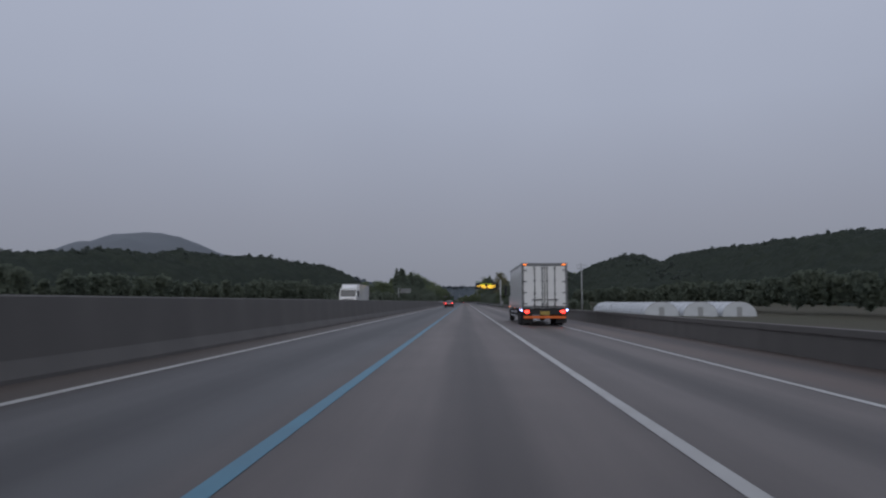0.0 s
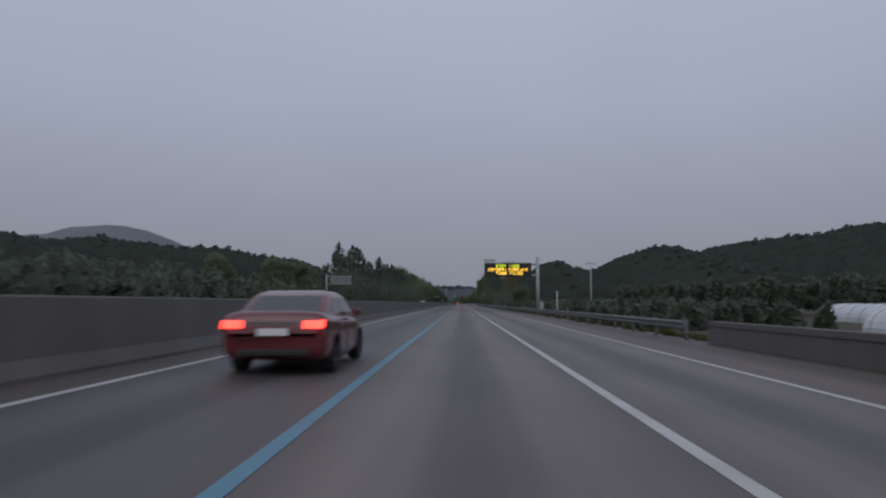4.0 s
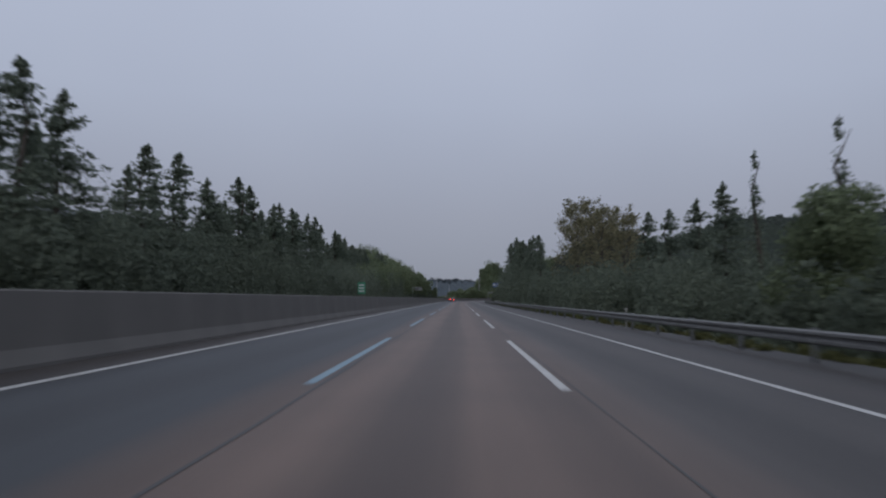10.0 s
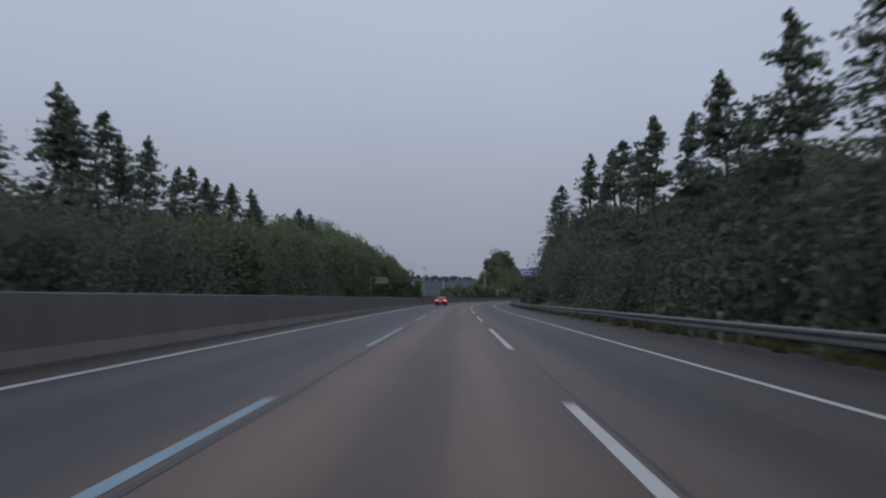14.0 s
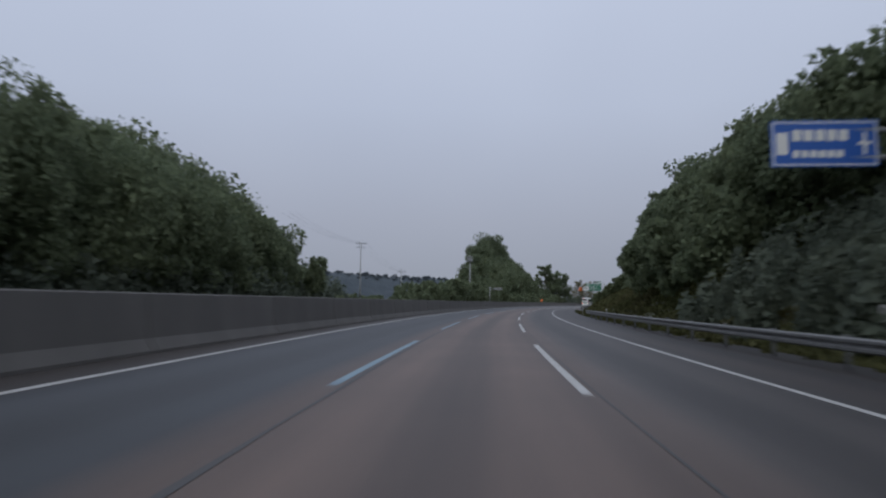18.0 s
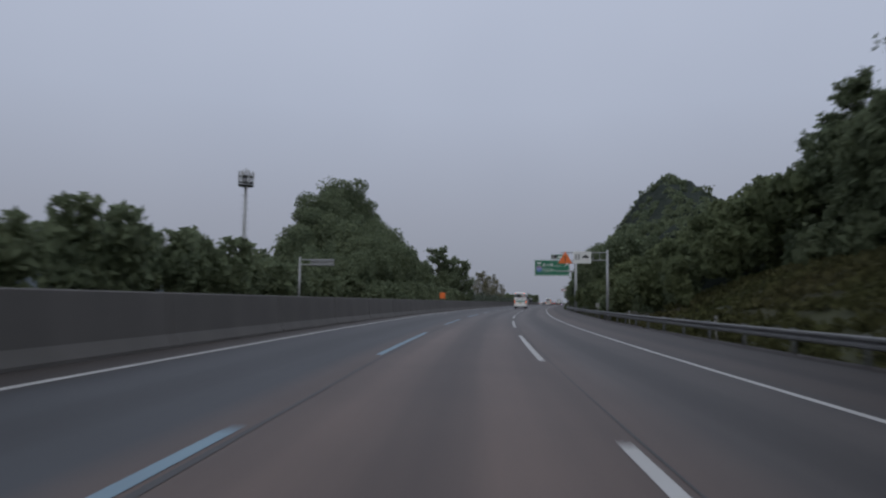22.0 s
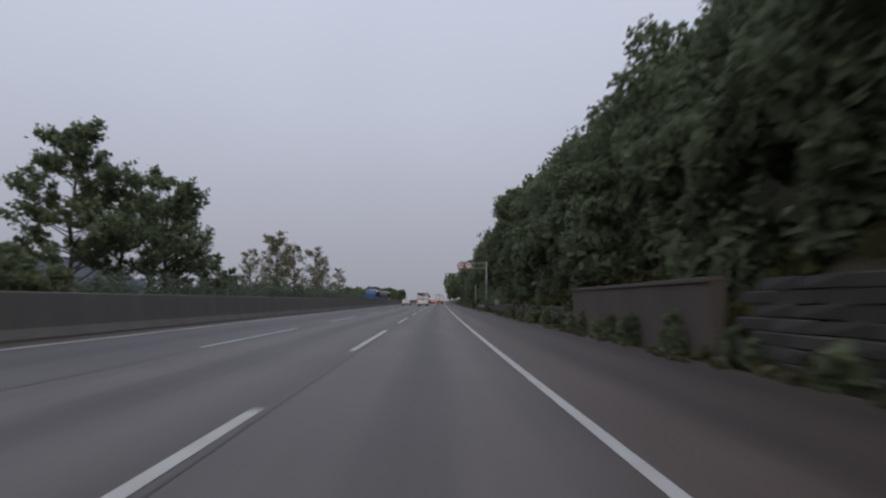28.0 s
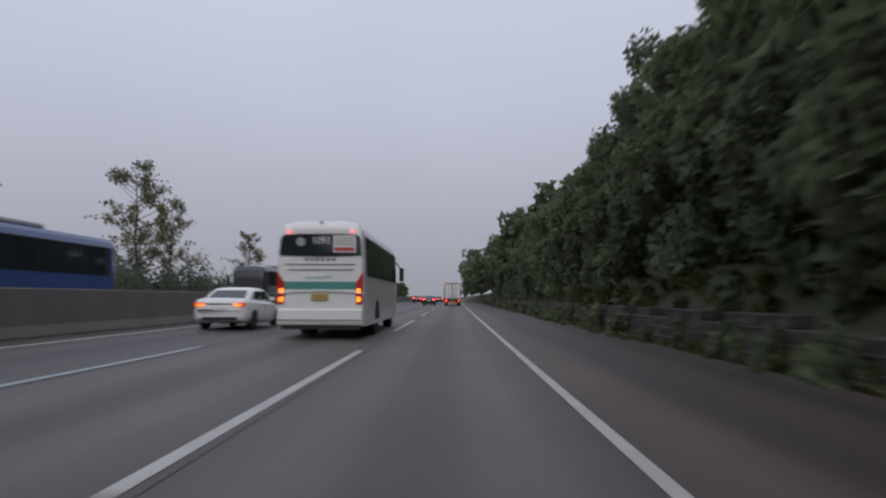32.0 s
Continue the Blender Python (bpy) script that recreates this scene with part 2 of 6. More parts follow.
M = dict(
    road=road_surface("worn_concrete_road"),
    paint=surface("white_road_paint", (0.50, 0.50, 0.49), (0.36, 0.35, 0.33), rough=0.6, scale=1.5, fine=18, bump=0.1),
    blue=surface("blue_road_paint", (0.085, 0.24, 0.33), (0.085, 0.19, 0.26), rough=0.55, scale=1.2, fine=18, bump=0.1),
    blue_worn=surface("worn_blue_road_paint", (0.21, 0.32, 0.38), (0.16, 0.23, 0.28), rough=0.6, scale=1.2, fine=18, bump=0.1),
    blue_pale=surface("pale_worn_road_paint", (0.34, 0.39, 0.41), (0.25, 0.29, 0.31), rough=0.6, scale=1.2, fine=18, bump=0.1),
    panel=surface("brown_stained_concrete", (0.125, 0.100, 0.080), (0.080, 0.065, 0.053), rough=0.9, scale=0.5, fine=6, bump=0.3),
    seam=surface("dark_joint_sealant", (0.055, 0.053, 0.052), rough=0.6),
    dirt=surface("grassy_earth", (0.042, 0.044, 0.020), (0.058, 0.046, 0.028), rough=0.95, scale=0.15, fine=3.0, bump=0.4, depth=0.1),
    slope=surface("mown_grass_slope", (0.042, 0.050, 0.017), (0.055, 0.050, 0.021), rough=0.95, scale=0.12, fine=2.5, bump=0.25, depth=0.15),
    concrete=surface("grey_concrete", (0.146, 0.137, 0.128), (0.100, 0.095, 0.089), rough=0.85, scale=0.6, fine=9, bump=0.2, obj_random=0.05, stretch=(1, 1, 0.35)),
    stone=surface("weathered_stone", (0.070, 0.060, 0.050), (0.044, 0.039, 0.034), rough=0.9, scale=0.9, fine=7, bump=0.4, obj_random=0.12),
    steel=surface("galvanised_steel", (0.19, 0.19, 0.188), (0.14, 0.138, 0.135), rough=0.6, metal=0.3, scale=2, fine=14, bump=0.05),
    steel_dark=surface("dull_steel", (0.15, 0.155, 0.16), rough=0.55, metal=0.4, scale=2, fine=12, bump=0.05),
    leaf=foliage("dark_green_leaves", (0.152, 0.190, 0.118), (0.188, 0.216, 0.124), 0.24),
    leaf_light=foliage("fresh_green_leaves", (0.146, 0.178, 0.098), (0.178, 0.203, 0.104), 0.24),
    leaf_dry=foliage("olive_brown_leaves", (0.217, 0.196, 0.115), (0.177, 0.177, 0.112)),
    needle=foliage("conifer_needles", (0.134, 0.165, 0.130), (0.162, 0.184, 0.134), 0.22),
    hedge=foliage("dark_shrub_leaves", (0.126, 0.152, 0.120), (0.150, 0.170, 0.124), 0.20),
    bark=surface("grey_brown_bark", (0.085, 0.070, 0.055), (0.05, 0.043, 0.036), rough=0.9, scale=3, fine=20, bump=0.5, stretch=(1, 1, 0.2)),
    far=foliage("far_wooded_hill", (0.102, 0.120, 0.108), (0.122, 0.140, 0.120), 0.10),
    # Darker base than the leaves: self-shading of a closed canopy put into the colour.
    canopy=surface("shade_darkened_canopy", (0.029, 0.037, 0.031), (0.040, 0.048, 0.036), rough=0.95, scale=0.05, fine=0.5, bump=0.8, depth=1.2, spec=0.1),
    # Haze put into the base colour: paler and bluer than a near wood.
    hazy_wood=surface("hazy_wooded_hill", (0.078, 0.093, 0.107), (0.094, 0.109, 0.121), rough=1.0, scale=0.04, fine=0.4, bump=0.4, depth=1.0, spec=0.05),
    grass=foliage("rough_roadside_grass", (0.085, 0.098, 0.038), (0.108, 0.096, 0.046)),
    # Pale blue-grey mountain colour with the haze of distance painted in.
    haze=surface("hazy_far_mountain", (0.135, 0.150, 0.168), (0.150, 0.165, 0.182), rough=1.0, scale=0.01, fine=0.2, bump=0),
    white=surface("white_vehicle_paint", (0.80, 0.80, 0.79), (0.74, 0.74, 0.73), rough=0.32, scale=0.7, fine=6, bump=0.0, coat=0.4),
    silver=surface("silver_car_paint", (0.62, 0.64, 0.67), (0.55, 0.57, 0.60), rough=0.28, metal=0.35, scale=0.8, fine=6, bump=0, coat=0.6),
    red=surface("dark_red_car_paint", (0.14, 0.022, 0.026), (0.10, 0.016, 0.02), rough=0.25, scale=0.8, fine=6, bump=0, coat=0.6),
    darkpaint=surface("dark_grey_car_paint", (0.05, 0.055, 0.06), rough=0.3, scale=0.8, fine=6, bump=0, coat=0.5),
    bluepaint=surface("blue_vehicle_paint", (0.05, 0.10, 0.28), (0.04, 0.08, 0.22), rough=0.3, scale=0.8, fine=6, bump=0, coat=0.5),
    teal=surface("teal_stripe_paint", (0.07, 0.28, 0.25), (0.06, 0.24, 0.21), rough=0.35, bump=0),
    mark=surface("faded_teal_mark", (0.36, 0.52, 0.50), (0.42, 0.56, 0.54), rough=0.4, bump=0),
    grey=surface("light_grey_paint", (0.36, 0.365, 0.37), (0.30, 0.305, 0.31), rough=0.45, scale=1.2, fine=8, bump=0.03),
    midgrey=surface("mid_grey_panel", (0.20, 0.205, 0.21), rough=0.5, scale=1.2, fine=8, bump=0.03),
    black=surface("black_plastic", (0.018, 0.018, 0.019), rough=0.55, scale=4, fine=30, bump=0.05),
    rubber=surface("tyre_rubber", (0.02, 0.02, 0.021), (0.03, 0.029, 0.028), rough=0.85, scale=5, fine=40, bump=0.15),
    glass=glass("dark_vehicle_glass"),
    chrome=surface("chrome", (0.6, 0.6, 0.62), rough=0.18, metal=1.0, bump=0),
    tail=glow("lit_red_lamp", (1.0, 0.045, 0.03), 4.5),
    tail_dim=glow("red_lamp", (0.80, 0.035, 0.025), 0.32),
    lens=glow("dark_red_lens", (0.55, 0.018, 0.014), 0.12),
    amber=glow("lit_amber_lamp", (1.0, 0.20, 0.02), 2.4),
    head=glow("lit_head_lamp", (1.0, 0.97, 0.92), 14.0),
    bluelamp=glow("lit_blue_white_marker", (0.35, 0.45, 1.0), 12.0),
    led=glow("amber_led", (1.0, 0.56, 0.05), 2.6),
    led_lime=glow("yellow_green_led", (0.70, 0.85, 0.03), 1.5),
    board=surface("black_display_board", (0.020, 0.018, 0.016), rough=0.5, bump=0.02),
    sign_green=surface("green_sign_sheet", (0.015, 0.16, 0.085), (0.014, 0.14, 0.075), rough=0.4, scale=1, fine=5, bump=0),
    sign_blue=surface("blue_sign_sheet", (0.03, 0.11, 0.42), (0.028, 0.10, 0.37), rough=0.4, scale=1, fine=5, bump=0),
    sign_white=surface("white_sign_sheet", (0.72, 0.72, 0.71), (0.64, 0.64, 0.62), rough=0.45, scale=1, fine=5, bump=0),
    sign_red=surface("red_sign_sheet", (0.50, 0.04, 0.03), rough=0.45, bump=0),
    sign_orange=surface("orange_sign_sheet", (0.78, 0.17, 0.03), (0.70, 0.15, 0.03), rough=0.45, bump=0),
    post_grey=surface("weathered_white_post", (0.30, 0.30, 0.29), (0.22, 0.22, 0.21), rough=0.6, bump=0.05),
    yellow=surface("yellow_plate", (0.42, 0.30, 0.07), rough=0.5, bump=0),
    plastic=surface("greenhouse_film", (0.62, 0.64, 0.66), (0.5, 0.52, 0.54), rough=0.45, scale=0.5, fine=4, bump=0.1),
)
# ---------------------------------------------------------------- mesh helpers
def put(name, bm, material, label="", parent=None, smooth=False):
    me = bpy.data.meshes.new(name)
    bm.to_mesh(me)
    bm.free()
    if smooth:
        me.polygons.foreach_set("use_smooth", [True] * len(me.polygons))
    for q in material if isinstance(material, (list, tuple)) else [material]:
        me.materials.append(q)
    ob = new(name, me)
    if parent is not None:
        ob.parent = parent
    if label:
        ob["label"] = label
    return ob


def part(name, bm, material, parent, label="", smooth=False):
    """One mesh object under a thing or under a part."""
    return put(name, bm, material, label, parent, smooth)


def thing(name, label, category, group="", kind="", pose_=None):
    ob = new(name)
    ob.empty_display_size = 0.2
    tagged(ob, label, category, group, kind)
    if pose_ is not None:
        ob.matrix_world = pose_
    return ob


def again(name, src, parent, m):
    """A further piece on the same mesh."""
    ob = new(name, src.data)
    ob.parent = parent
    ob.matrix_basis = m
    return ob


def box(bm, x0, x1, y0, y1, z0, z1, bevel=0.0, seg=1):
    v = [bm.verts.new((x, y, z)) for z in (z0, z1) for x, y in ((x0, y0), (x1, y0), (x1, y1), (x0, y1))]
    f = [bm.faces.new([v[i] for i in q]) for q in ((3, 2, 1, 0), (4, 5, 6, 7), (0, 1, 5, 4), (1, 2, 6, 5), (2, 3, 7, 6), (3, 0, 4, 7))]
    if bevel:
        ed = {e for q in f for e in q.edges}
        bmesh.ops.bevel(bm, geom=list(ed), offset=bevel, segments=seg, profile=0.5, affect="EDGES")
    return bm


def boxes(*dims, bevel=0.0):
    bm = bmesh.new()
    for d in dims:
        box(bm, *d, bevel=bevel)
    return bm


def tube(bm, a, b, r0, r1=None, n=10, caps=True):
    a, b = Vector(a), Vector(b)
    r1 = r0 if r1 is None else r1
    q = (b - a).to_track_quat("Z", "Y").to_matrix()
    ring = []
    for p, r in ((a, r0), (b, r1)):
        ring.append([bm.verts.new(p + q @ Vector((r * math.cos(k * math.tau / n), r * math.sin(k * math.tau / n), 0))) for k in range(n)])
    for k in range(n):
        f = bm.faces.new((ring[0][k], ring[0][(k + 1) % n], ring[1][(k + 1) % n], ring[1][k]))
        f.smooth = True
    if caps:
        bm.faces.new(ring[0][::-1])
        bm.faces.new(ring[1])
    return bm


def rod(a, b, r0, r1=None, n=10):
    return tube(bmesh.new(), a, b, r0, r1, n)


def loft(sections, close=True):
    """A skin over rings of points, all of one count; the ends are closed."""
    bm = bmesh.new()
    rings = [[bm.verts.new(p) for p in s] for s in sections]
    n = len(rings[0])
    for a, b in zip(rings, rings[1:]):
        for k in range(n):
            bm.faces.new((a[k], a[(k + 1) % n], b[(k + 1) % n], b[k]))
    if close:
        bm.faces.new(rings[0][::-1])
        bm.faces.new(rings[-1])
    bmesh.ops.recalc_face_normals(bm, faces=bm.faces)
    return bm


def extrude_profile(pts, x0, x1, axis="x", bevel=0.0):
    """A closed outline drawn out along x (points are y, z) or along y (points are x, z)."""
    bm = bmesh.new()
    mk = (lambda p, d: (d, p[0], p[1])) if axis == "x" else (lambda p, d: (p[0], d, p[1]))
    a = [bm.verts.new(mk(p, x0)) for p in pts]
    b = [bm.verts.new(mk(p, x1)) for p in pts]
    n = len(pts)
    for k in range(n):
        bm.faces.new((a[k], a[(k + 1) % n], b[(k + 1) % n], b[k]))
    bm.faces.new(a[::-1])
    bm.faces.new(b)
    bmesh.ops.recalc_face_normals(bm, faces=bm.faces)
    if bevel:
        bmesh.ops.bevel(bm, geom=list(bm.edges), offset=bevel, segments=2, profile=0.5, affect="EDGES")
    return bm


def leaves_mesh(name, verts, material):
    """A mesh of loose triangles from an (n, 3, 3) array."""
    n = len(verts)
    me = bpy.data.meshes.new(name)
    me.vertices.add(3 * n)
    me.vertices.foreach_set("co", verts.reshape(-1).astype(np.float32))
    me.loops.add(3 * n)
    me.loops.foreach_set("vertex_index", np.arange(3 * n, dtype=np.int32))
    me.polygons.add(n)
    me.polygons.foreach_set("loop_start", np.arange(0, 3 * n, 3, dtype=np.int32))
    me.polygons.foreach_set("loop_total", np.full(n, 3, dtype=np.int32))
    me.materials.append(material)
    me.update(calc_edges=True)
    return me


def pieces(name, dims, material, parent, label="", bevel=0.0):
    """One object for each box."""
    return [part(name, box(bmesh.new(), *d, bevel=bevel), material, parent, label) for d in dims]


def grid_mesh(name, co, uv=None, material=None, smooth=True):
    """A sheet from an (a, b, 3) array of points."""
    a, b, _ = co.shape
    me = bpy.data.meshes.new(name)
    idx = np.arange(a * b).reshape(a, b)
    f = np.stack([idx[:-1, :-1], idx[:-1, 1:], idx[1:, 1:], idx[1:, :-1]], -1).reshape(-1, 4)
    me.vertices.add(a * b)
    me.vertices.foreach_set("co", co.reshape(-1).astype(np.float32))
    me.loops.add(f.size)
    me.loops.foreach_set("vertex_index", f.reshape(-1).astype(np.int32))
    me.polygons.add(len(f))
    me.polygons.foreach_set("loop_start", np.arange(0, f.size, 4, dtype=np.int32))
    me.polygons.foreach_set("loop_total", np.full(len(f), 4, dtype=np.int32))
    me.polygons.foreach_set("use_smooth", [smooth] * len(f))
    if uv is not None:
        lay = me.uv_layers.new(name="UVMap")
        lay.data.foreach_set("uv", uv.reshape(-1, 2)[f.reshape(-1)].reshape(-1).astype(np.float32))
    if material:
        me.materials.append(material)
    me.update(calc_edges=True)
    return me


def strip(bm, s0, s1, X0, X1, z, step=5.0, thick=0.0):
    """A flat band of road paint between X0 and X1."""
    n = max(1, math.ceil((s1 - s0) / step))
    prev = None
    for i in range(n + 1):
        s = s0 + (s1 - s0) * i / n
        row = [bm.verts.new(at(s, X, road_z(X) + z)) for X in (X0, X1)]
        if prev:
            bm.faces.new((prev[0], prev[1], row[1], row[0]))
        prev = row
    return bm


def words(text, size, material, parent, m, name="lettering"):
    """Raised lettering as a mesh, its middle at the pose m, reading along its x axis."""
    cu = bpy.data.curves.new(name, "FONT")
    cu.body, cu.size, cu.align_x, cu.align_y, cu.extrude = text, size, "CENTER", "CENTER", 0.004
    tmp = bpy.data.objects.new(name, cu)
    scene.collection.objects.link(tmp)
    me = bpy.data.meshes.new_from_object(tmp.evaluated_get(bpy.context.evaluated_depsgraph_get()))
    bpy.data.objects.remove(tmp)
    me.materials.clear()
    me.materials.append(material)
    ob = new(name, me)
    ob.parent = parent
    ob.matrix_basis = m
    return ob


FACE_BACK = Matrix.Rotation(radians(90), 4, "X")  # lettering that reads for one who looks along +y
# ---------------------------------------------------------------- ground and road
LINES = (-3.68, -0.09, 3.57, 7.02)
WALL_X = -5.05
RAIL_X = 10.0

R_S = (-200, 300, 500, 560, 600, 650, 700, 740, 790, 830, 850, 872, 900, 940, 1080, 1140, 1200, 1500)
R_G = (0.0, 0.0, 0.15, 0.55, 0.72, 0.75, 0.70, 0.62, 0.30, 0.42, 0.66, 1.0, 1.05, 1.10, 1.15, 0.8, 0.5, 0.4)
R_H = (0.0, 0.0, 3.0, 9.0, 11.0, 12.0, 12.0, 9.0, 5.0, 6.5, 9.5, 18.0, 21.0, 22.0, 24.0, 15.0, 9.0, 7.0)


def ground_z(s, X):
    """Height of the land beside the road (arrays)."""
    s, X = np.broadcast_arrays(np.asarray(s, float), np.asarray(X, float))
    z = -FALL * np.clip(X, -20, 12) - 0.12
    r = np.interp(s, R_S, R_G)
    bench = np.interp(s, (980, 992, 1026, 1034), (0, 2.6, 2.6, 0))
    over = np.clip(X - 12.6 - bench, 0, None)
    rise = np.interp(s, R_S, R_H)
    up = rise * (1 - np.exp(-r * over / np.maximum(rise, 0.1)))
    drop = np.where(s < 520, -1.4 * np.clip((X - 11.2) / 6, 0, 1), 0)
    knoll = 15 * np.exp(-(((s - 872) / 32) ** 2)) * np.clip((-21 - X) / 23, 0, 1) * np.clip((X + 95) / 40, 0, 1)
    z = z + knoll
    z = z + 15 * np.clip((-36 - X) / 24, 0, 1) * np.clip((X + 150) / 60, 0, 1) * np.interp(s, (560, 600, 668, 690, 704), (0, 1, 1, 0.5, 0))
    left = np.where(X < -19, -0.9 * np.clip((-19 - X) / 7, 0, 1), 0)
    return z + up + drop + left


_sg = np.concatenate([np.arange(-200, 1500.1, 6.0)])
_xg = np.array([-420, -260, -160, -100, -70, -50, -40, -32, -26, -22, -19, -17.5, -12, -5.5, 2, 9, 11.3, 12.6, 14, 16, 18.5, 21, 24, 28, 33, 40, 50, 70, 100, 160, 260, 420.0])
_S, _X = np.meshgrid(_sg, _xg, indexing="ij")
_wx, _wy = at_many(_S, _X)
_rng = np.random.default_rng(4)
_z = ground_z(_S, _X) + np.where(np.abs(_X - 2) > 14, _rng.normal(0, 0.12, _S.shape), 0)
_co = np.stack([_wx, _wy, _z], -1)
_edge = _co.copy()[[0, -1]]
_edge[0, :, 1] -= 1500
_edge[1] += np.array([math.sin(heading(1500)), math.cos(heading(1500)), 0]) * 2500
_co = np.concatenate([_edge[:1], _co, _edge[1:]], 0)
_ea, _eb = _co[:, :1].copy(), _co[:, -1:].copy()
_ea[..., 0] -= 2500
_eb[..., 0] += 2500
_co = np.concatenate([_ea, _co, _eb], 1)
_uvg = _co[..., :2]
ground = new("ground", grid_mesh("ground", _co, _uvg, M["dirt"]))
ground.data.materials.append(M["slope"])
_nb = _co.shape[1] - 1
_ids = np.zeros(len(ground.data.polygons), dtype=np.int32).reshape(-1, _nb)
_ids[133:158, 18:27] = 1
ground.data.polygons.foreach_set("material_index", _ids.reshape(-1))
tagged(ground, "rough grassy verge and mown roadside slope", "ground", kind="structure")

_xr = np.array([-5.3, -3.68, -1.87, -0.06, 1.77, 3.6, 5.35, 7.1, 8.7, 10.0, 11.0])
_sr = np.arange(-200, 1500.1, 4.0)
_S, _X = np.meshgrid(_sr, _xr, indexing="ij")
_X = _X + np.where(_X > 10.9, np.interp(_S, (680, 700), (0.0, 0.7)), 0)  # a wider shoulder further on
_wx, _wy = at_many(_S, _X)
road = new("road", grid_mesh("road", np.stack([_wx, _wy, -FALL * _X], -1), np.stack([_X, _S], -1), M["road"]))
tagged(road, "worn three-lane concrete expressway carriageway", "road", kind="structure")
_xo = np.array([-17.4, -14, -10.5, -7, -5.3])
_S, _X = np.meshgrid(_sr, _xo, indexing="ij")
_wx, _wy = at_many(_S, _X)
road_2 = new("road_opposite", grid_mesh("road_opposite", np.stack([_wx, _wy, -FALL * _X - 0.004], -1), np.stack([_X, _S], -1), M["road"]))
tagged(road_2, "carriageway for oncoming traffic behind the median wall", "road", kind="structure")

# road paint
markings = thing("road_marking", "white edge lines, white dashes and blue lane lines", "road marking", kind="structure")
_w = 0.075
part("edge_line", strip(bmesh.new(), -180, 1480, LINES[0] - _w, LINES[0] + _w, 0.005), M["paint"], markings, "solid white edge line")
_el = bmesh.new()
_prev = None
for _s in np.arange(-180, 1480, 5.0):
    _x = LINES[3] + float(np.interp(_s, (740, 800, 1050), (0.0, 0.17, 0.17)))
    _row = [_el.verts.new(at(_s, q, road_z(q) + 0.005)) for q in (_x - _w, _x + _w)]
    if _prev:
        _el.faces.new((_prev[0], _prev[1], _row[1], _row[0]))
    _prev = _row
part("edge_line", _el, M["paint"], markings, "solid white edge line")
for X, m, lab in ((LINES[1], M["blue"], "solid blue lane line"), (LINES[2], M["paint"], "solid white lane line")):
    part("lane_line", strip(bmesh.new(), -180, 227, X - _w * 1.15, X + _w * 1.15, 0.005), m, markings, lab)
for k in range(62):
    far_end = 247 + 20 * k
    faded = M["blue_worn"] if far_end < 775 else M["blue_pale"]
    for X, m in ((LINES[1], faded), (LINES[2], M["paint"])):
        part("lane_dash", strip(bmesh.new(), far_end - 10.9, far_end + 0.3, X - _w, X + _w, 0.005), m, markings)
_rs = random.Random(5)
for X, wide in ((LINES[1] + 0.17, 0.035), (LINES[2] + 0.17, 0.015)):
    _bm = bmesh.new()
    _prev = None
    for _s in np.arange(228, 1480, 2.5):
        _q, _d = wide * _rs.uniform(0.6, 1.6), _rs.uniform(-0.5, 0.5) * wide
        _row = [_bm.verts.new(at(_s, X + v, road_z(X + v) + 0.004)) for v in (_d - _q, _d + _q)]
        if _prev:
            _bm.faces.new((_prev[0], _prev[1], _row[1], _row[0]))
        _prev = _row
    part("joint_seam", _bm, M["seam"], markings, "dark sealed joint beside the lane line")

# median wall, cast in lengths
PROFILE = ((-0.30, 0.0), (-0.30, 0.08), (-0.17, 0.33), (-0.10, 1.25), (-0.07, 1.28), (0.07, 1.28), (0.10, 1.25), (0.17, 0.33), (0.30, 0.08), (0.30, 0.0))
median = thing("median_wall", "long grey concrete median wall in cast lengths", "median wall", kind="structure")
_seg = extrude_profile(PROFILE, -3.997, 3.997, axis="y")
_first = part("wall_length", _seg, M["concrete"], median)
_first.matrix_basis = on_road(-176, WALL_X, -0.02)
for k in range(1, 205):
    again("wall_length", _first, median, on_road(-176 + 8 * k, WALL_X, -0.02))

# guard rail
BEAM = ((0.0, 0.42), (-0.07, 0.46), (-0.07, 0.52), (0.0, 0.56), (0.0, 0.60), (-0.07, 0.64), (-0.07, 0.70), (0.0, 0.74), (0.012, 0.74), (0.012, 0.42))


def guard_rail(s0, s1, X, label):
    g = thing("guard_rail", label, "guard rail", group="roadside guard rails", kind="structure")
    beam = part("beam", extrude_profile(BEAM, 0.0, 4.02, axis="y"), M["steel"], g, "corrugated galvanised beam")
    bm = bmesh.new()
    tube(bm, (0.14, 0, -0.4), (0.14, 0, 0.78), 0.06, n=8)
    box(bm, 0.0, 0.14, -0.06, 0.06, 0.46, 0.70)
    post = part("post", bm, M["steel_dark"], g)
    n = int((s1 - s0) / 4)
    for k in range(n):
        m = on_road(s0 + 4 * k, X)
        if k == 0:
            beam.matrix_basis = post.matrix_basis = m
        else:
            again("beam", beam, g, m)
            again("post", post, g, m)
    return g


guard_rail(150, 634, RAIL_X, "galvanised steel guard rail on round posts beside the hard shoulder")
guard_rail(690, 852, RAIL_X + 1.4, "galvanised steel guard rail on round posts below the wooded slope")
guard_rail(988, 1006, RAIL_X + 1.9, "short galvanised guard rail in front of the sign post")

# concrete parapet at the start
parapet = thing("parapet", "low grey concrete parapet along the hard shoulder", "parapet", kind="structure")
_p = part("parapet_length", boxes((-0.15, 0.15, 0.005, 7.995, -0.3, 0.62), (-0.19, 0.19, 0.005, 7.995, 0.62, 0.78)), M["concrete"], parapet)
_p.matrix_basis = on_road(-180, 10.4)
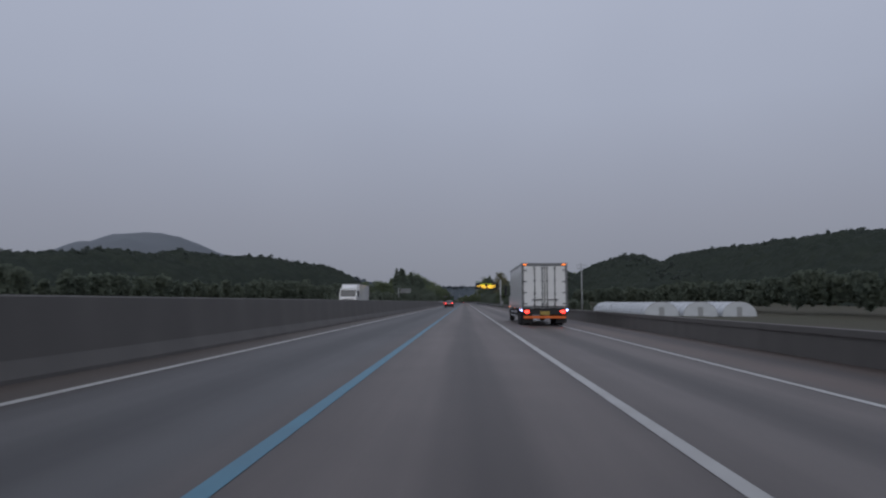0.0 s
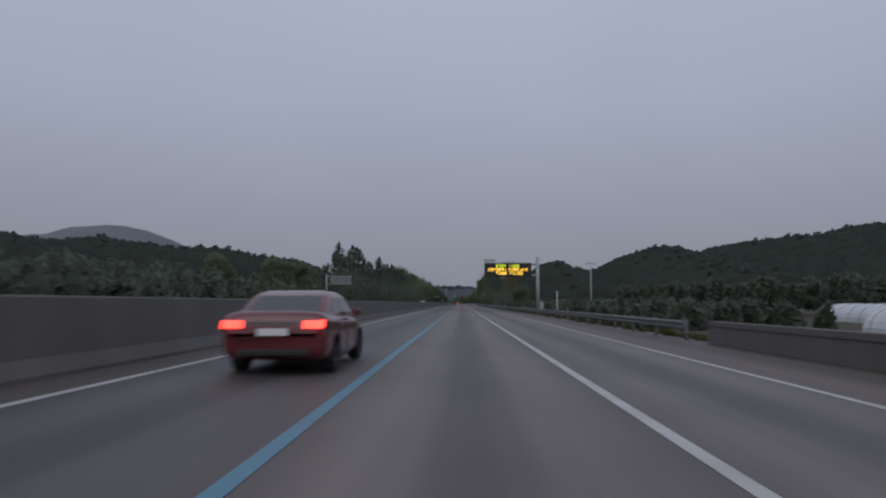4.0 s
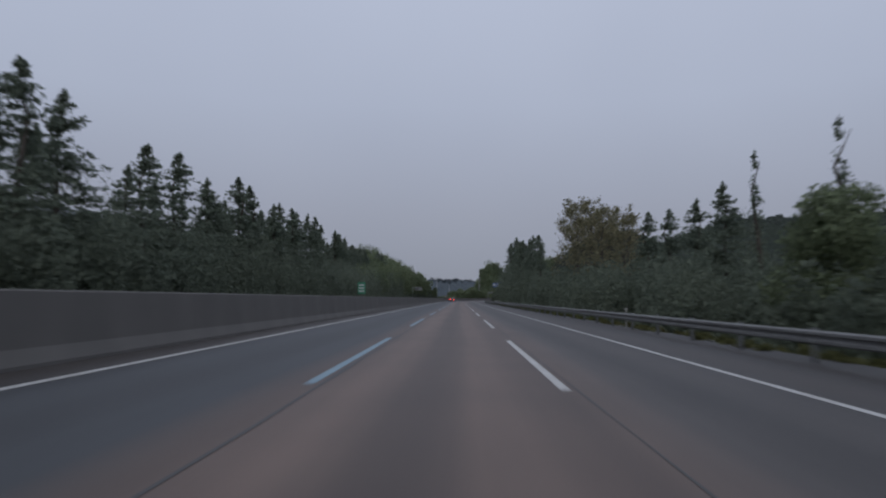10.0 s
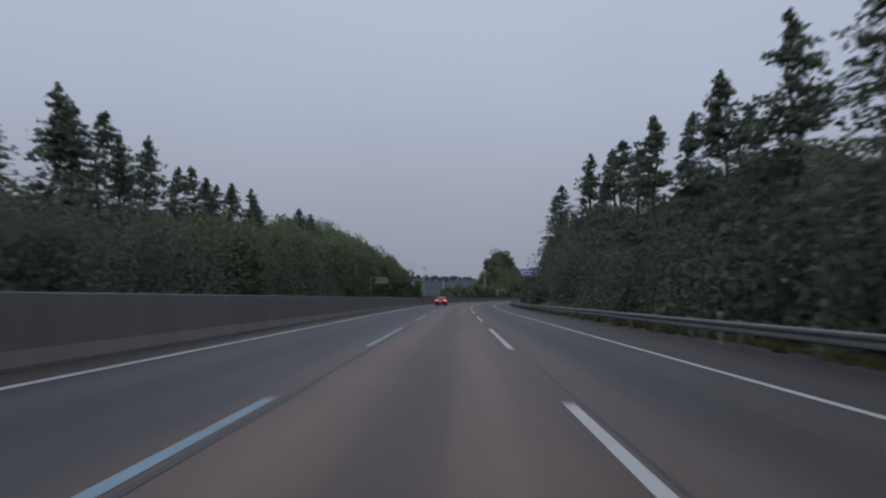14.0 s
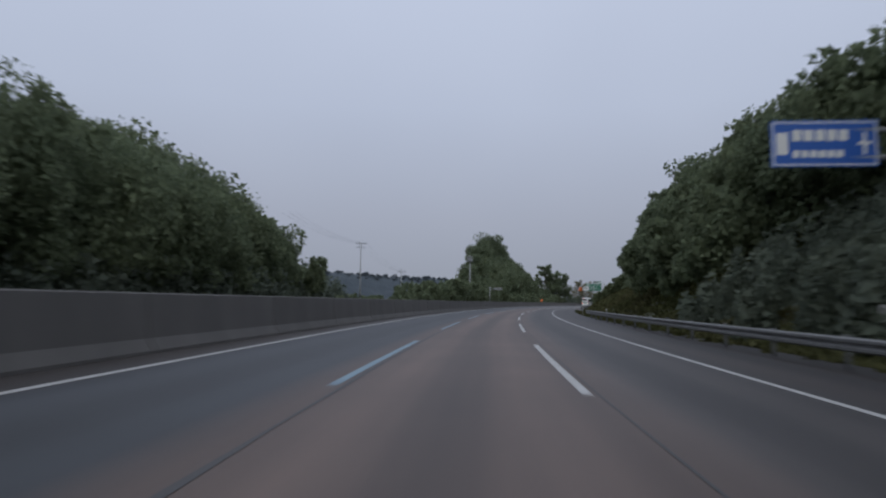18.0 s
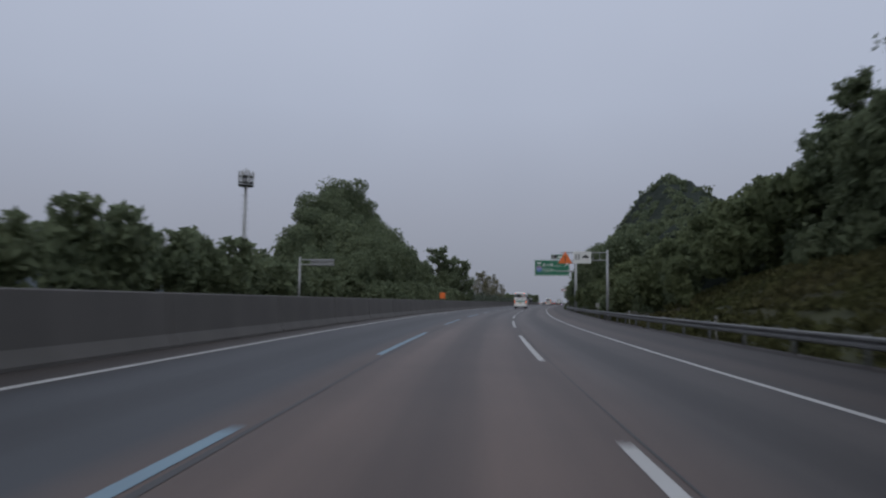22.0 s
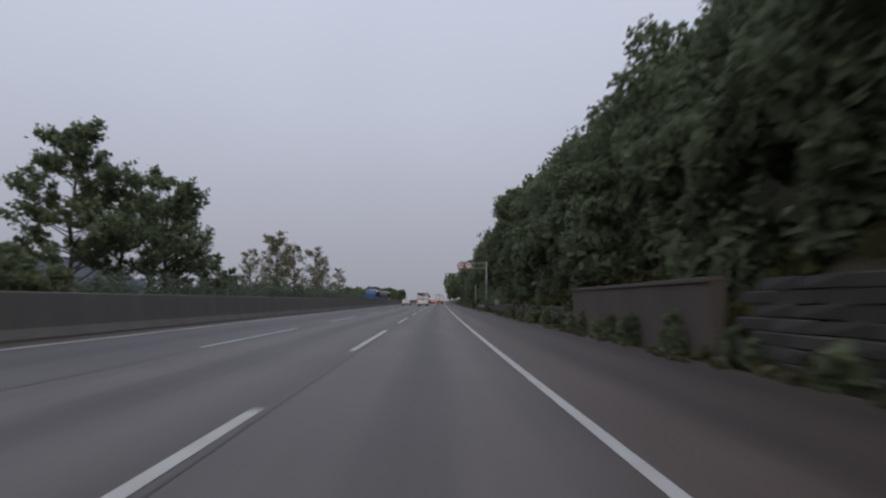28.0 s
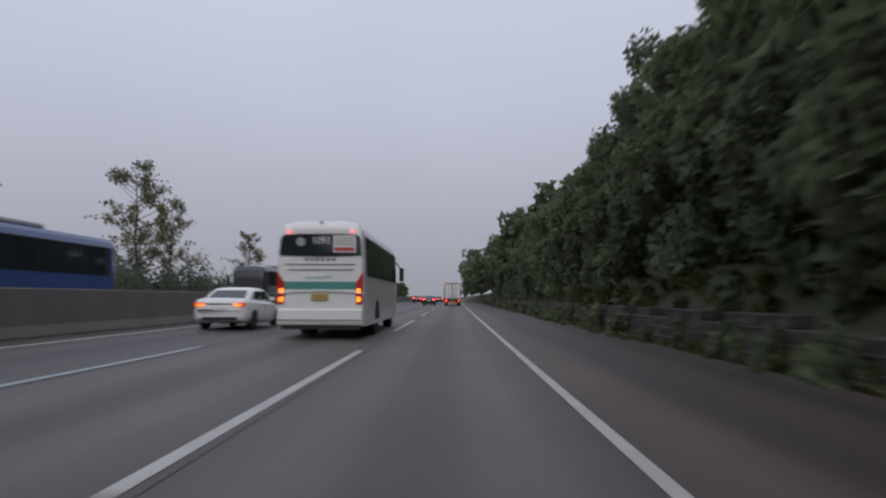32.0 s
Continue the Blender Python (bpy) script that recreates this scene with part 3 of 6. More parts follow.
for k in range(1, 41):
    again("parapet_length", _p, parapet, on_road(-180 + 8 * k, 10.4))

# stacked-stone retaining wall under the steep slope
_rw = random.Random(3)


def stone_wall(s0, s1, X, courses, label, long=1.6):
    w = thing("retaining_wall", label, "retaining wall", group="walls under the slope", kind="structure")
    bms = []
    for i in range(5):
        bm = box(bmesh.new(), 0, 0.5, -long / 2 + 0.01, long / 2 - 0.01, 0.0, 0.275, bevel=0.025)
        for v in bm.verts:
            v.co.x += _rw.uniform(-0.035, 0.035)
            v.co.z += _rw.uniform(-0.012, 0.012)
        bms.append(bm)
    first = [part("wall_block", b, M["stone"], w) for b in bms]
    used = [False] * 5
    n = int((s1 - s0) / long)
    for c in range(courses):
        for k in range(n):
            if c == courses - 1 and _rw.random() < 0.25:
                continue
            i = _rw.randrange(5)
            m = on_road(s0 + long * k + (long / 2 if c % 2 else 0), X + 0.06 * c + _rw.uniform(-0.02, 0.02), -0.05 + 0.28 * c)
            if used[i]:
                again("wall_block", first[i], w, m)
            else:
                first[i].matrix_basis, used[i] = m, True
    return w


stone_wall(862, 915, 12.2, 7, "head-high retaining wall of rough stacked blocks below the wooded slope")
stone_wall(932, 988, 12.2, 4, "low retaining wall of rough stacked blocks below the wooded slope")
_pw = thing("concrete_retaining_wall", "brown-stained concrete wall panels between the block walls", "retaining wall", kind="structure")
_p = part("wall_panel", boxes((0.0, 0.4, 0.01, 3.99, -0.2, 1.85), (-0.06, 0.44, 0.01, 3.99, 1.85, 1.98), bevel=0.02), M["panel"], _pw)
_p.matrix_basis = on_road(915.6, 12.15)
for _k in range(1, 4):
    again("wall_panel", _p, _pw, on_road(915.6 + 4 * _k, 12.15))
stone_wall(1031, 1130, 12.2, 4, "low retaining wall of rough stacked blocks beyond the sign post")

# ---------------------------------------------------------------- plants
_rp = np.random.default_rng(11)


def leaf_tris(points, normals, size, rng):
    """Small leaf clumps: one loosely turned ragged triangle at each point."""
    n = len(points)
    nn = normals + rng.normal(0, 0.7, (n, 3))
    nn /= np.linalg.norm(nn, axis=1, keepdims=True) + 1e-9
    up = rng.normal(0, 1, (n, 3))
    a = np.cross(nn, up)
    a /= np.linalg.norm(a, axis=1, keepdims=True) + 1e-9
    b = np.cross(nn, a)
    sz = size * rng.uniform(0.6, 1.5, (n, 1))
    a, b = a * sz * 1.25, b * sz * rng.uniform(0.7, 1.2, (n, 1))
    return np.stack([points - a - b * 0.7, points + a * rng.uniform(0.4, 1.1, (n, 1)) - b * 0.6, points + a * rng.uniform(-0.5, 0.5, (n, 1)) + b * 1.25], 1)


def crown_round(n, rng, gap=0.15, tall=1.0):
    """A broadleaf crown of several lobes in a unit box: z from 0.25 to 1, width about 0.7."""
    lobes = []
    for i in range(11):
        h = rng.uniform(0.30, 0.90)
        r = 0.30 * math.sin(math.pi * min(1, max(0.18, (h - 0.12) / 0.98))) ** 0.7
        a = rng.uniform(0, math.tau)
        q = r * rng.uniform(0.35, 0.95)
        lobes.append((q * math.cos(a), q * math.sin(a), h, rng.uniform(0.10, 0.19)))
    lobes.append((0, 0, 0.84, 0.15))
    lobes.append((0, 0, 0.6, 0.24))
    pts, nor = [], []
    for x, y, z, r in lobes:
        k = int(n * r * r / sum(q[3] ** 2 for q in lobes))
        d = rng.normal(0, 1, (k, 3))
        d /= np.linalg.norm(d, axis=1, keepdims=True)
        rad = r * rng.uniform(0.55, 1.03, (k, 1))
        pts.append(d * rad * (1, 1, 0.85) + (x, y, z))
        nor.append(d)
    return np.concatenate(pts), np.concatenate(nor)


def crown_spire(n, rng, slim=0.24, bare=0.10):
    """A feathery narrow crown: ascending sprays round the leader, widest in its lower third, with gaps; unit height."""
    pts, nor = [], []
    boughs = 300
    lean = rng.uniform(0, math.tau)
    holes = rng.uniform(0, 1, 9), rng.uniform(0, math.tau, 9)
    for i in range(boughs):
        h = bare + (0.985 - bare) * rng.uniform(0, 1)
        a = rng.uniform(0, math.tau)
        if np.any((np.abs(holes[0] - h) < 0.035) & (np.cos(holes[1] - a) > 0.3)):
            continue
        wide = (1 - h) ** 0.72 * min(1.0, 0.55 + (h - bare) * 2.2) * min(1.0, 0.3 + (1 - h) * 8)
        L = (slim * wide * rng.uniform(0.45, 1.2) + 0.008) * (1 + 0.15 * math.cos(a - lean))
        k = max(3, int(n / boughs * (0.25 + 1.3 * wide)))
        t = rng.uniform(0.05, 1, (k, 1)) ** 0.75
        d = np.array([math.cos(a), math.sin(a), 0.0])
        side = np.array([-d[1], d[0], 0.0])
        p = d * L * t + np.array([0, 0, h]) + np.array([0, 0, 0.42 * L]) * t - np.array([0, 0, 0.30 * L]) * t * t
        p = p + side * rng.normal(0, 0.20, (k, 1)) * L * (1.1 - 0.7 * t) + rng.normal(0, 0.005, (k, 3))
        pts.append(p)
        nor.append(np.tile([d[0] * 0.5, d[1] * 0.5, 0.7], (k, 1)))
    pts.append(np.stack([rng.normal(0, 0.0035, 40), rng.normal(0, 0.0035, 40), rng.uniform(0.9, 1.0, 40)], 1))
    nor.append(np.tile([0.5, 0, 0.5], (40, 1)))
    return np.concatenate(pts), np.concatenate(nor)


def trunk_mesh(h, r, rng, limbs=6, lean=0.02, spread=0.2, tip=0.94):
    bm = bmesh.new()
    p = Vector((0, 0, -0.3))
    cur, n = p, 6
    knots = [p]
    for i in range(1, n + 1):
        cur = Vector((rng.normal(0, lean) * h * i / n, rng.normal(0, lean) * h * i / n, h * tip * i / n))
        knots.append(cur)
    for i in range(n):
        tube(bm, knots[i], knots[i + 1], r * (1 - i / n) ** 0.8 + 0.02, r * (1 - (i + 1) / n) ** 0.8 + 0.02, n=7, caps=False)
    for i in range(limbs):
        f = rng.uniform(0.3, 0.85)
        base = knots[int(f * n)].lerp(knots[min(n, int(f * n) + 1)], (f * n) % 1)
        a = rng.uniform(0, math.tau)
        L = h * spread * (1.15 - f)
        mid = base + Vector((math.cos(a) * L * 0.5, math.sin(a) * L * 0.5, L * 0.35))
        end = base + Vector((math.cos(a) * L, math.sin(a) * L, L * 0.85))
        tube(bm, base, mid, r * 0.36 * (1.1 - f), r * 0.22 * (1.1 - f), n=5, caps=False)
        tube(bm, mid, end, r * 0.22 * (1.1 - f), 0.012, n=5, caps=False)
    return bm


def tree(kind, h, rng, label, leaves=2200, leaf=0.2, mat="leaf", slim=0.16, limbs=7, shape=""):
    """A tree at the origin: trunk with limbs, crown of leaf clumps."""
    t = thing(kind, label, "tree", group="roadside trees")
    part("trunk", trunk_mesh(h, 0.018 * h, rng, limbs=limbs, spread=0.1 if mat == "needle" else 0.34), M["bark"], t)
    p, q = crown_spire(leaves, rng, slim) if mat == "needle" or shape == "spire" else crown_round(leaves, rng)
    if shape == "low":
        p = p * (1.15, 1.15, 1.0) + np.array([0, 0, -0.12]) * (1 - p[:, 2:3])
    crown = new("crown", leaves_mesh("crown", leaf_tris(p * h, q, leaf, rng), M[mat]))
    crown.parent = t
    return t


def airy_tree(kind, h, rng, label, leaves=5000, leaf=0.1, mat="leaf_dry", limbs=34, reach=0.3, low=0.22):
    """An open tree: leaves sit along the outer half of its own limbs and twigs."""
    t = thing(kind, label, "tree", group="roadside trees")
    r = 0.014 * h
    bm = bmesh.new()
    knots = [Vector((0, 0, -0.3))] + [Vector((rng.normal(0, 0.012) * h, rng.normal(0, 0.012) * h, h * 0.97 * i / 6)) for i in range(1, 7)]
    for i in range(6):
        tube(bm, knots[i], knots[i + 1], r * (1 - i / 6) ** 0.8 + 0.015, r * (1 - (i + 1) / 6) ** 0.8 + 0.015, n=6, caps=False)
    runs = []
    for i in range(limbs):
        f = low + (0.97 - low) * ((i + rng.uniform(0, 1)) / limbs)
        base = knots[int(f * 6)].lerp(knots[min(6, int(f * 6) + 1)], (f * 6) % 1)
        a = rng.uniform(0, math.tau)
        L = h * reach * (1.12 - f) ** 0.6 * rng.uniform(0.6, 1.15)
        end = base + Vector((math.cos(a) * L, math.sin(a) * L, L * rng.uniform(0.45, 1.0)))
        mid = base.lerp(end, 0.5) - Vector((0, 0, L * 0.06))
        tube(bm, base, mid, r * 0.4 * (1.1 - f) + 0.012, r * 0.22 * (1.1 - f) + 0.010, n=5, caps=False)
        tube(bm, mid, end, r * 0.22 * (1.1 - f) + 0.010, 0.008, n=4, caps=False)
        runs.append((mid, end))
        for _ in range(3):
            p = mid.lerp(end, rng.uniform(0.0, 0.8))
            q = p + Vector((rng.normal(0, 1), rng.normal(0, 1), rng.uniform(0.0, 1.2))) * L * 0.24
            tube(bm, p, q, 0.012, 0.006, n=3, caps=False)
            runs.append((p, q))
    part("trunk", bm, M["bark"], t, "bare grey-brown stem with open limbs")
    k = leaves // len(runs)
    a = np.repeat(np.array([p[:] for p, q in runs]), k, 0)
    b = np.repeat(np.array([q[:] for p, q in runs]), k, 0)
    pts = a + (b - a) * rng.uniform(0.15, 1.05, (len(a), 1)) + rng.normal(0, 0.016 * h, a.shape)
    crown = new("crown", leaves_mesh("crown", leaf_tris(pts, rng.normal(0, 1, pts.shape), leaf, rng), M[mat]))
    crown.parent = t
    return t


def stand(name, spots, templates, leaf, material, label, category="woods"):
    """Many crowns in one mesh of leaf clumps. spots: x, y, z, height, width."""
    out = []
    for x, y, z, h, w in spots:
        p, q = templates[_rp.integers(len(templates))]
        a = _rp.uniform(0, math.tau)
        c, s_ = math.cos(a), math.sin(a)
        p2 = np.stack([(p[:, 0] * c - p[:, 1] * s_) * w + x, (p[:, 0] * s_ + p[:, 1] * c) * w + y, p[:, 2] * h + z], 1)
        out.append(leaf_tris(p2, q, leaf, _rp))
    ob = new(name, leaves_mesh(name, np.concatenate(out), material))
    return tagged(ob, label, category, kind="stuff")


ROUND = [crown_round(480, _rp) for _ in range(6)]
ROUND_MID = [crown_round(850, _rp) for _ in range(6)]
ROUND_FINE = [crown_round(2300, _rp) for _ in range(6)]
BUSH, BUSH_FINE = [], []
for _i in range(10):
    _m = 320 if _i < 5 else 860
    _d = _rp.normal(0, 1, (_m, 3))
    _d /= np.linalg.norm(_d, axis=1, keepdims=True)
    _d[:, 2] = np.abs(_d[:, 2])
    _r = _rp.uniform(0.6, 1.05, (_m, 1)) * (1 + 0.25 * np.sin(5 * _d[:, :1] + 3 * _d[:, 1:2]))
    (BUSH if _i < 5 else BUSH_FINE).append((_d * _r * (0.5, 0.5, 1.0), _d))


def spread(s0, s1, X0, X1, gap, hfun, wid=0.75, jitter=0.45, on=None):
    """Spots of a wood between two lines beside the road."""
    out = []
    for s in np.arange(s0, s1, gap):
        for X in np.arange(X0, X1, gap):
            ss, xx = s + _rp.uniform(-jitter, jitter) * gap, X + _rp.uniform(-jitter, jitter) * gap
            h = hfun(ss, xx) * _rp.uniform(0.82, 1.1)
            if h < 0.2:
                continue
            p = at(ss, xx)
            out.append((p.x, p.y, float(ground_z(ss, xx)) - 0.1, h, h * wid * _rp.uniform(0.8, 1.25)))
    return out


TUFT = []
for _ in range(4):
    _a, _q = _rp.uniform(0, math.tau, 55), _rp.uniform(0, 0.55, 55)
    TUFT.append((np.stack([_q * np.cos(_a), _q * np.sin(_a), _rp.uniform(0.05, 1.0, 55) * (1 - _q)], 1), np.stack([np.cos(_a), np.sin(_a), np.full(55, 0.25)], 1)))
# rows of tall conifers, each a tree of its own
_rt = np.random.default_rng(21)
_conifers = [tree("dawn_redwood", 16.0, _rt, "tall narrow dark-green conifer in the roadside row", 8600, 0.126, "needle", slim=sl) for sl in (0.26, 0.30, 0.33, 0.29, 0.24)]
_used = set()


def plant(pool, s, X, h, h0=16.0, z=None):
    i = int(_rt.integers(len(pool)))
    p = at(s, X)
    zz = float(ground_z(s, X)) - 0.1 if z is None else z
    m = Matrix.Translation((p.x, p.y, zz)) @ Matrix.Rotation(float(_rt.uniform(0, math.tau)), 4, "Z") @ Matrix.Scale(h / h0, 4)
    key = (id(pool), i)
    if key in _used:
        o = copy_thing(pool[i], m)
        o.scale = (h / h0,) * 3
        return o
    _used.add(key)
    pool[i].matrix_world = m
    return pool[i]


def plant_to(pool, s, X, top):
    """A tree whose tip stands at that height over the road's line."""
    return plant(pool, s, X, top - float(ground_z(s, X)) + 0.1)


LEFT_ROW = ((258.5, 9), (263, 9.6), (272, 13), (275.5, 15.3), (283, 11.7), (290, 14), (297, 16.3), (302.5, 16.3), (308.5, 16.1), (316, 14.3), (320, 11.2), (329.7, 13.9), (335, 11.2), (347.7, 16.7), (353.7, 16.4), (366.5, 15.4), (372, 15.8), (380.5, 14.8), (385.5, 12.9), (390.5, 16.7), (396, 16.5), (407, 15.6), (412, 16.5), (418, 16.4), (423.5, 16.6), (429.4, 16.9), (435.4, 17.1))
for s, top in LEFT_ROW:
    plant_to(_conifers, s, -26.5 + float(_rt.uniform(-0.4, 0.4)), top)
for s, top in LEFT_ROW:
    if 345 < s < 440:
        plant_to(_conifers, s + 3.2, -30.5 + float(_rt.uniform(-0.6, 0.6)), top - float(_rt.uniform(0.5, 2.5)))
BACK_ROW = ((448, 10), (473, 18.6), (479.2, 20.4), (488.5, 16.6), (497, 20.8), (500, 20), (505.5, 20.6), (508.5, 18.6), (515, 20.4), (522.5, 18.2), (526, 19), (531.5, 18.6), (534.5, 18), (541, 19.5), (549.5, 20), (552, 17.5), (575, 20.2), (582.5, 20))
for s, top in BACK_ROW:
    plant_to(_conifers, s, -34 + float(_rt.uniform(-0.3, 0.3)), top)
RIGHT_ROW = ((458.3, 13.6), (467.5, 16.6), (475.5, 17.2), (481, 13.5), (486.5, 17.6), (492, 16), (501, 18.3), (506.5, 16.4), (513.8, 19.0), (522, 19.8), (528, 16.5), (536.5, 22.3), (545, 17), (554, 16))
for s, top in RIGHT_ROW:
    plant_to(_conifers, s, 21.0 + float(_rt.uniform(-0.4, 0.4)), top)
for s, top in ((567.8, 22.9), (575, 17.5), (586.5, 23.6)):
    plant_to(_conifers, s, 20.0, top)
for s, X, top in ((328, 24, 9.3), (336, 24, 9.0), (362, 24, 11.0), (369, 24.3, 10.6), (376.3, 24, 10.6), (384, 24, 11.3)):
    plant_to(_conifers, s, X, top)
_spires = [tree("slim_poplar", 16.0, _rt, "very slim bare-stemmed tree behind the hedge", 2200, 0.10, "needle", slim=0.075, limbs=3)]
for s, X, top in ((345, 24, 11.8), (356, 24, 12.2)):
    plant_to(_spires, s, X, top)

_broad = [tree("broadleaf_tree", 16.0, _rt, "full-crowned green broadleaf tree beside the expressway", 7500, 0.19, "leaf", limbs=10) for _ in range(3)]
for s, X, h in ((222, -25, 8.5), (229, -28, 9.5), (238, -26, 9), (248, -28, 8.5), (206, -29, 8.5)):
    plant(_broad, s, X, h)
_dry = [airy_tree("dry_leaf_tree", 16.0, _rt, "open olive-brown broadleaf tree above the hedge", 2500, 0.115, "leaf_dry", limbs=46, reach=0.30) for _ in range(3)]
for s, X, top in ((393, 24, 12), (400, 25, 14), (408, 24, 15.2), (413, 26, 15.4), (418, 24, 16.8), (424, 25.5, 18.6), (431, 24, 19.8), (437, 25, 19.8)):
    plant_to(_dry, s, X, top)
plant_to(_broad, 339, 20, 7.2)
# trees round the wooded knoll and the pair after it
for s, X, h in ((832, -43, 17), (842, -44, 22), (849, -45, 26), (855, -44, 29), (861, -44, 32.3), (868, -43.5, 30.5), (876, -44, 29), (884, -43, 26.5), (893, -44, 23.5), (903, -43, 20), (828, -26, 9.5), (846, -25, 8.5), (862, -23.5, 8), (880, -23, 7)):
    plant_to(_broad, s, X, h)
_open = [airy_tree("broad_tree", 16.0, _rt, "wide open-crowned green tree beyond the far verge", 9000, 0.17, "leaf", limbs=44, reach=0.40, low=0.14) for _ in range(2)]
for s, X, h in ((990, -44, 25), (996, -40, 20), (1006, -38, 22), (1014, -40, 15), (1022, -36, 10), (1030, -35, 8)):
    plant(_open, s, X, h)
_sparse = [airy_tree("thin_leaved_tree", 16.0, _rt, "thinly leaved grey-green tree standing open", 3600, 0.13, "leaf_dry", limbs=40, reach=0.36, low=0.15) for _ in range(3)]
for s, X, h in ((1050, -37, 13), (1062, -34, 18), (1069, -36, 17.5), (1077, -33, 16), (1116, -35, 18.5), (1124, -34, 15), (1160, -34, 14)):
    plant(_sparse, s, X, h)

# open trees that stand above the woods on the slope
for s, X, h in ((1014, 19.5, 16), (1021, 20, 17), (1066, 18.5, 9), (1072, 18, 8), (744, 25, 10.5), (749, 27, 9), (711, 25, 11.8), (716, 27, 10.5), (690, 25, 10.5), (674, 25, 10), (611, 22, 8), (616, 24, 8)):
    plant(_open, s, X, h)

for s, X, top in ((680, 25, 19.5), (675, 23.5, 17.2), (723, 26.5, 20.2), (731, 26.5, 18.8)):
    plant_to(_open, s, X, top)

# woods and hedges, past counting
def hedge(name, s0, s1, X0, X1, gap, hfun, material, label):
    """A hedge with fine leaves on its road side."""
    front, back = ((X1 - 4, X1), (X0, X1 - 4)) if X0 < 0 else ((X0, X0 + 4), (X0 + 4, X1))
    stand(name, spread(s0, s1, *front, gap, hfun), BUSH_FINE, 0.130, material, label, "shrubs")
    stand(name + "_inside", spread(s0, s1, *back, gap, hfun), BUSH, 0.28, material, label + ", further in", "shrubs")


def wood(name, s0, s1, X0, X1, gap, hfun, material, label):
    """A wood whose edge towards the road has fine leaves and whose inside has coarse ones."""
    edge = 6.5
    if X0 < 0:
        front, back = (X1 - edge, X1), (X0, X1 - edge)
    else:
        front, back = (X0, X0 + edge), (X0 + edge, X1)
    stand(name, spread(s0, s1, *front, gap, hfun), ROUND_FINE, 0.166, material, label)
    if back[1] - back[0] > 2:
        stand(name + "_inside", spread(s0, s1, *back, gap, hfun), ROUND_MID, 0.265, material, label + ", further in")


hedge("left_hedge", 250, 560, -29, -21.5, 2.6, lambda s, X: float(np.interp(s, (250, 380, 440, 500, 560), (6.6, 7.2, 8.2, 8.6, 9.2))), M["hedge"], "dense dark shrubs under the conifer row")
stand("left_low_hedge", spread(150, 255, -29, -22, 2.8, lambda s, X: 4.0), BUSH, 0.291, M["hedge"], "dark shrubs behind the oncoming carriageway", "shrubs")
LEFT_TOP = ((505, 560, 585, 600, 615, 627, 639, 647, 652, 656), (9.4, 13.6, 14.4, 13.8, 13.7, 13.0, 11.2, 8.6, 5.0, 2.5))


def left_wood_height(s, X):
    """The wood climbs away from the road and ends in a slope."""
    return float(np.interp(s + 1.2 * (X + 24), *LEFT_TOP)) * (1 + 0.03 * (-24 - X))


wood("left_wood", 505, 676, -37, -22, 4.2, left_wood_height, M["leaf"], "dark broadleaf wood behind the oncoming carriageway")
HILL_TOP = ((600, 640, 660, 672, 683, 692, 702, 711, 718, 724, 730), (20, 25.5, 28, 28, 26.5, 24.5, 21, 16.5, 12, 7.5, 4))
stand("left_hill_wood", spread(600, 745, -72, -42, 4.4, lambda s, X: float(np.interp(s + 1.6 * (X + 60), *HILL_TOP)) * (2 - X) / 62 - float(ground_z(s, X))), ROUND_MID, 0.2, M["leaf"], "dark broadleaf wood climbing the hill beyond the oncoming carriageway")
stand("left_hill_shrubs", spread(600, 735, -70, -36, 3.4, lambda s, X: float(np.interp(s + 1.6 * (X + 60), (700, 722, 737, 738), (7.0, 6.4, 5.0, 0.0)))), BUSH, 0.3, M["hedge"], "undergrowth on the hill beyond the oncoming carriageway", "shrubs")
stand("left_bushes", spread(690, 830, -34, -22, 3.6, lambda s, X: float(np.interp(s, (690, 718, 733, 748, 765, 775, 790, 800, 815, 830), (2, 3.6, 7.0, 7.6, 7.2, 5.6, 5.2, 4.6, 4.8, 5.6)))), ROUND, 0.28, M["leaf"], "loose green bushes along the far verge", "shrubs")
KNOLL_TOP = ((805, 818, 825, 833, 841, 848, 855, 862, 872, 880, 892, 906, 918, 930, 945, 960), (8, 10, 11, 14.5, 18.5, 23, 27, 29.5, 29, 27.5, 24.5, 19.5, 16.5, 14, 11.5, 9.5))


def knoll_wood_height(s, X):
    """The wood's tops follow one line along the crest and fall away towards the road."""
    return float(np.interp(s + 1.4 * (X + 44), *KNOLL_TOP)) * ((2 - X) / 46) ** 1.25 - float(ground_z(s, X))


wood("knoll_wood", 800, 958, -47.5, -23, 4.2, knoll_wood_height, M["leaf"], "dark broadleaf wood on a knoll behind the median")
stand("left_wood_foot", spread(530, 656, -29, -21.5, 2.6, lambda s, X: 4.2), BUSH, 0.2, M["hedge"], "shrubs at the foot of the wood", "shrubs")
stand("knoll_shrubs", spread(810, 900, -25, -19.0, 2.3, lambda s, X: 4.2), BUSH, 0.269, M["leaf"], "shrubs at the foot of the wooded knoll", "shrubs")
hedge("left_far_bushes", 900, 1260, -38, -26, 4.0, lambda s, X: 5.6 if 1035 < s < 1140 else 4.4, M["hedge"], "low dark hedge along the far verge")
hedge("right_hedge", 326, 590, 17.5, 27.5, 2.7, lambda s, X: 0.0 if s > 560 and X < 21 else float(np.interp(s, (326, 360, 400, 440, 485, 560, 590), (3.2, 5.2, 6.0, 6.6, 7.6, 8, 8))), M["hedge"], "dense dark shrubs beyond the guard rail")
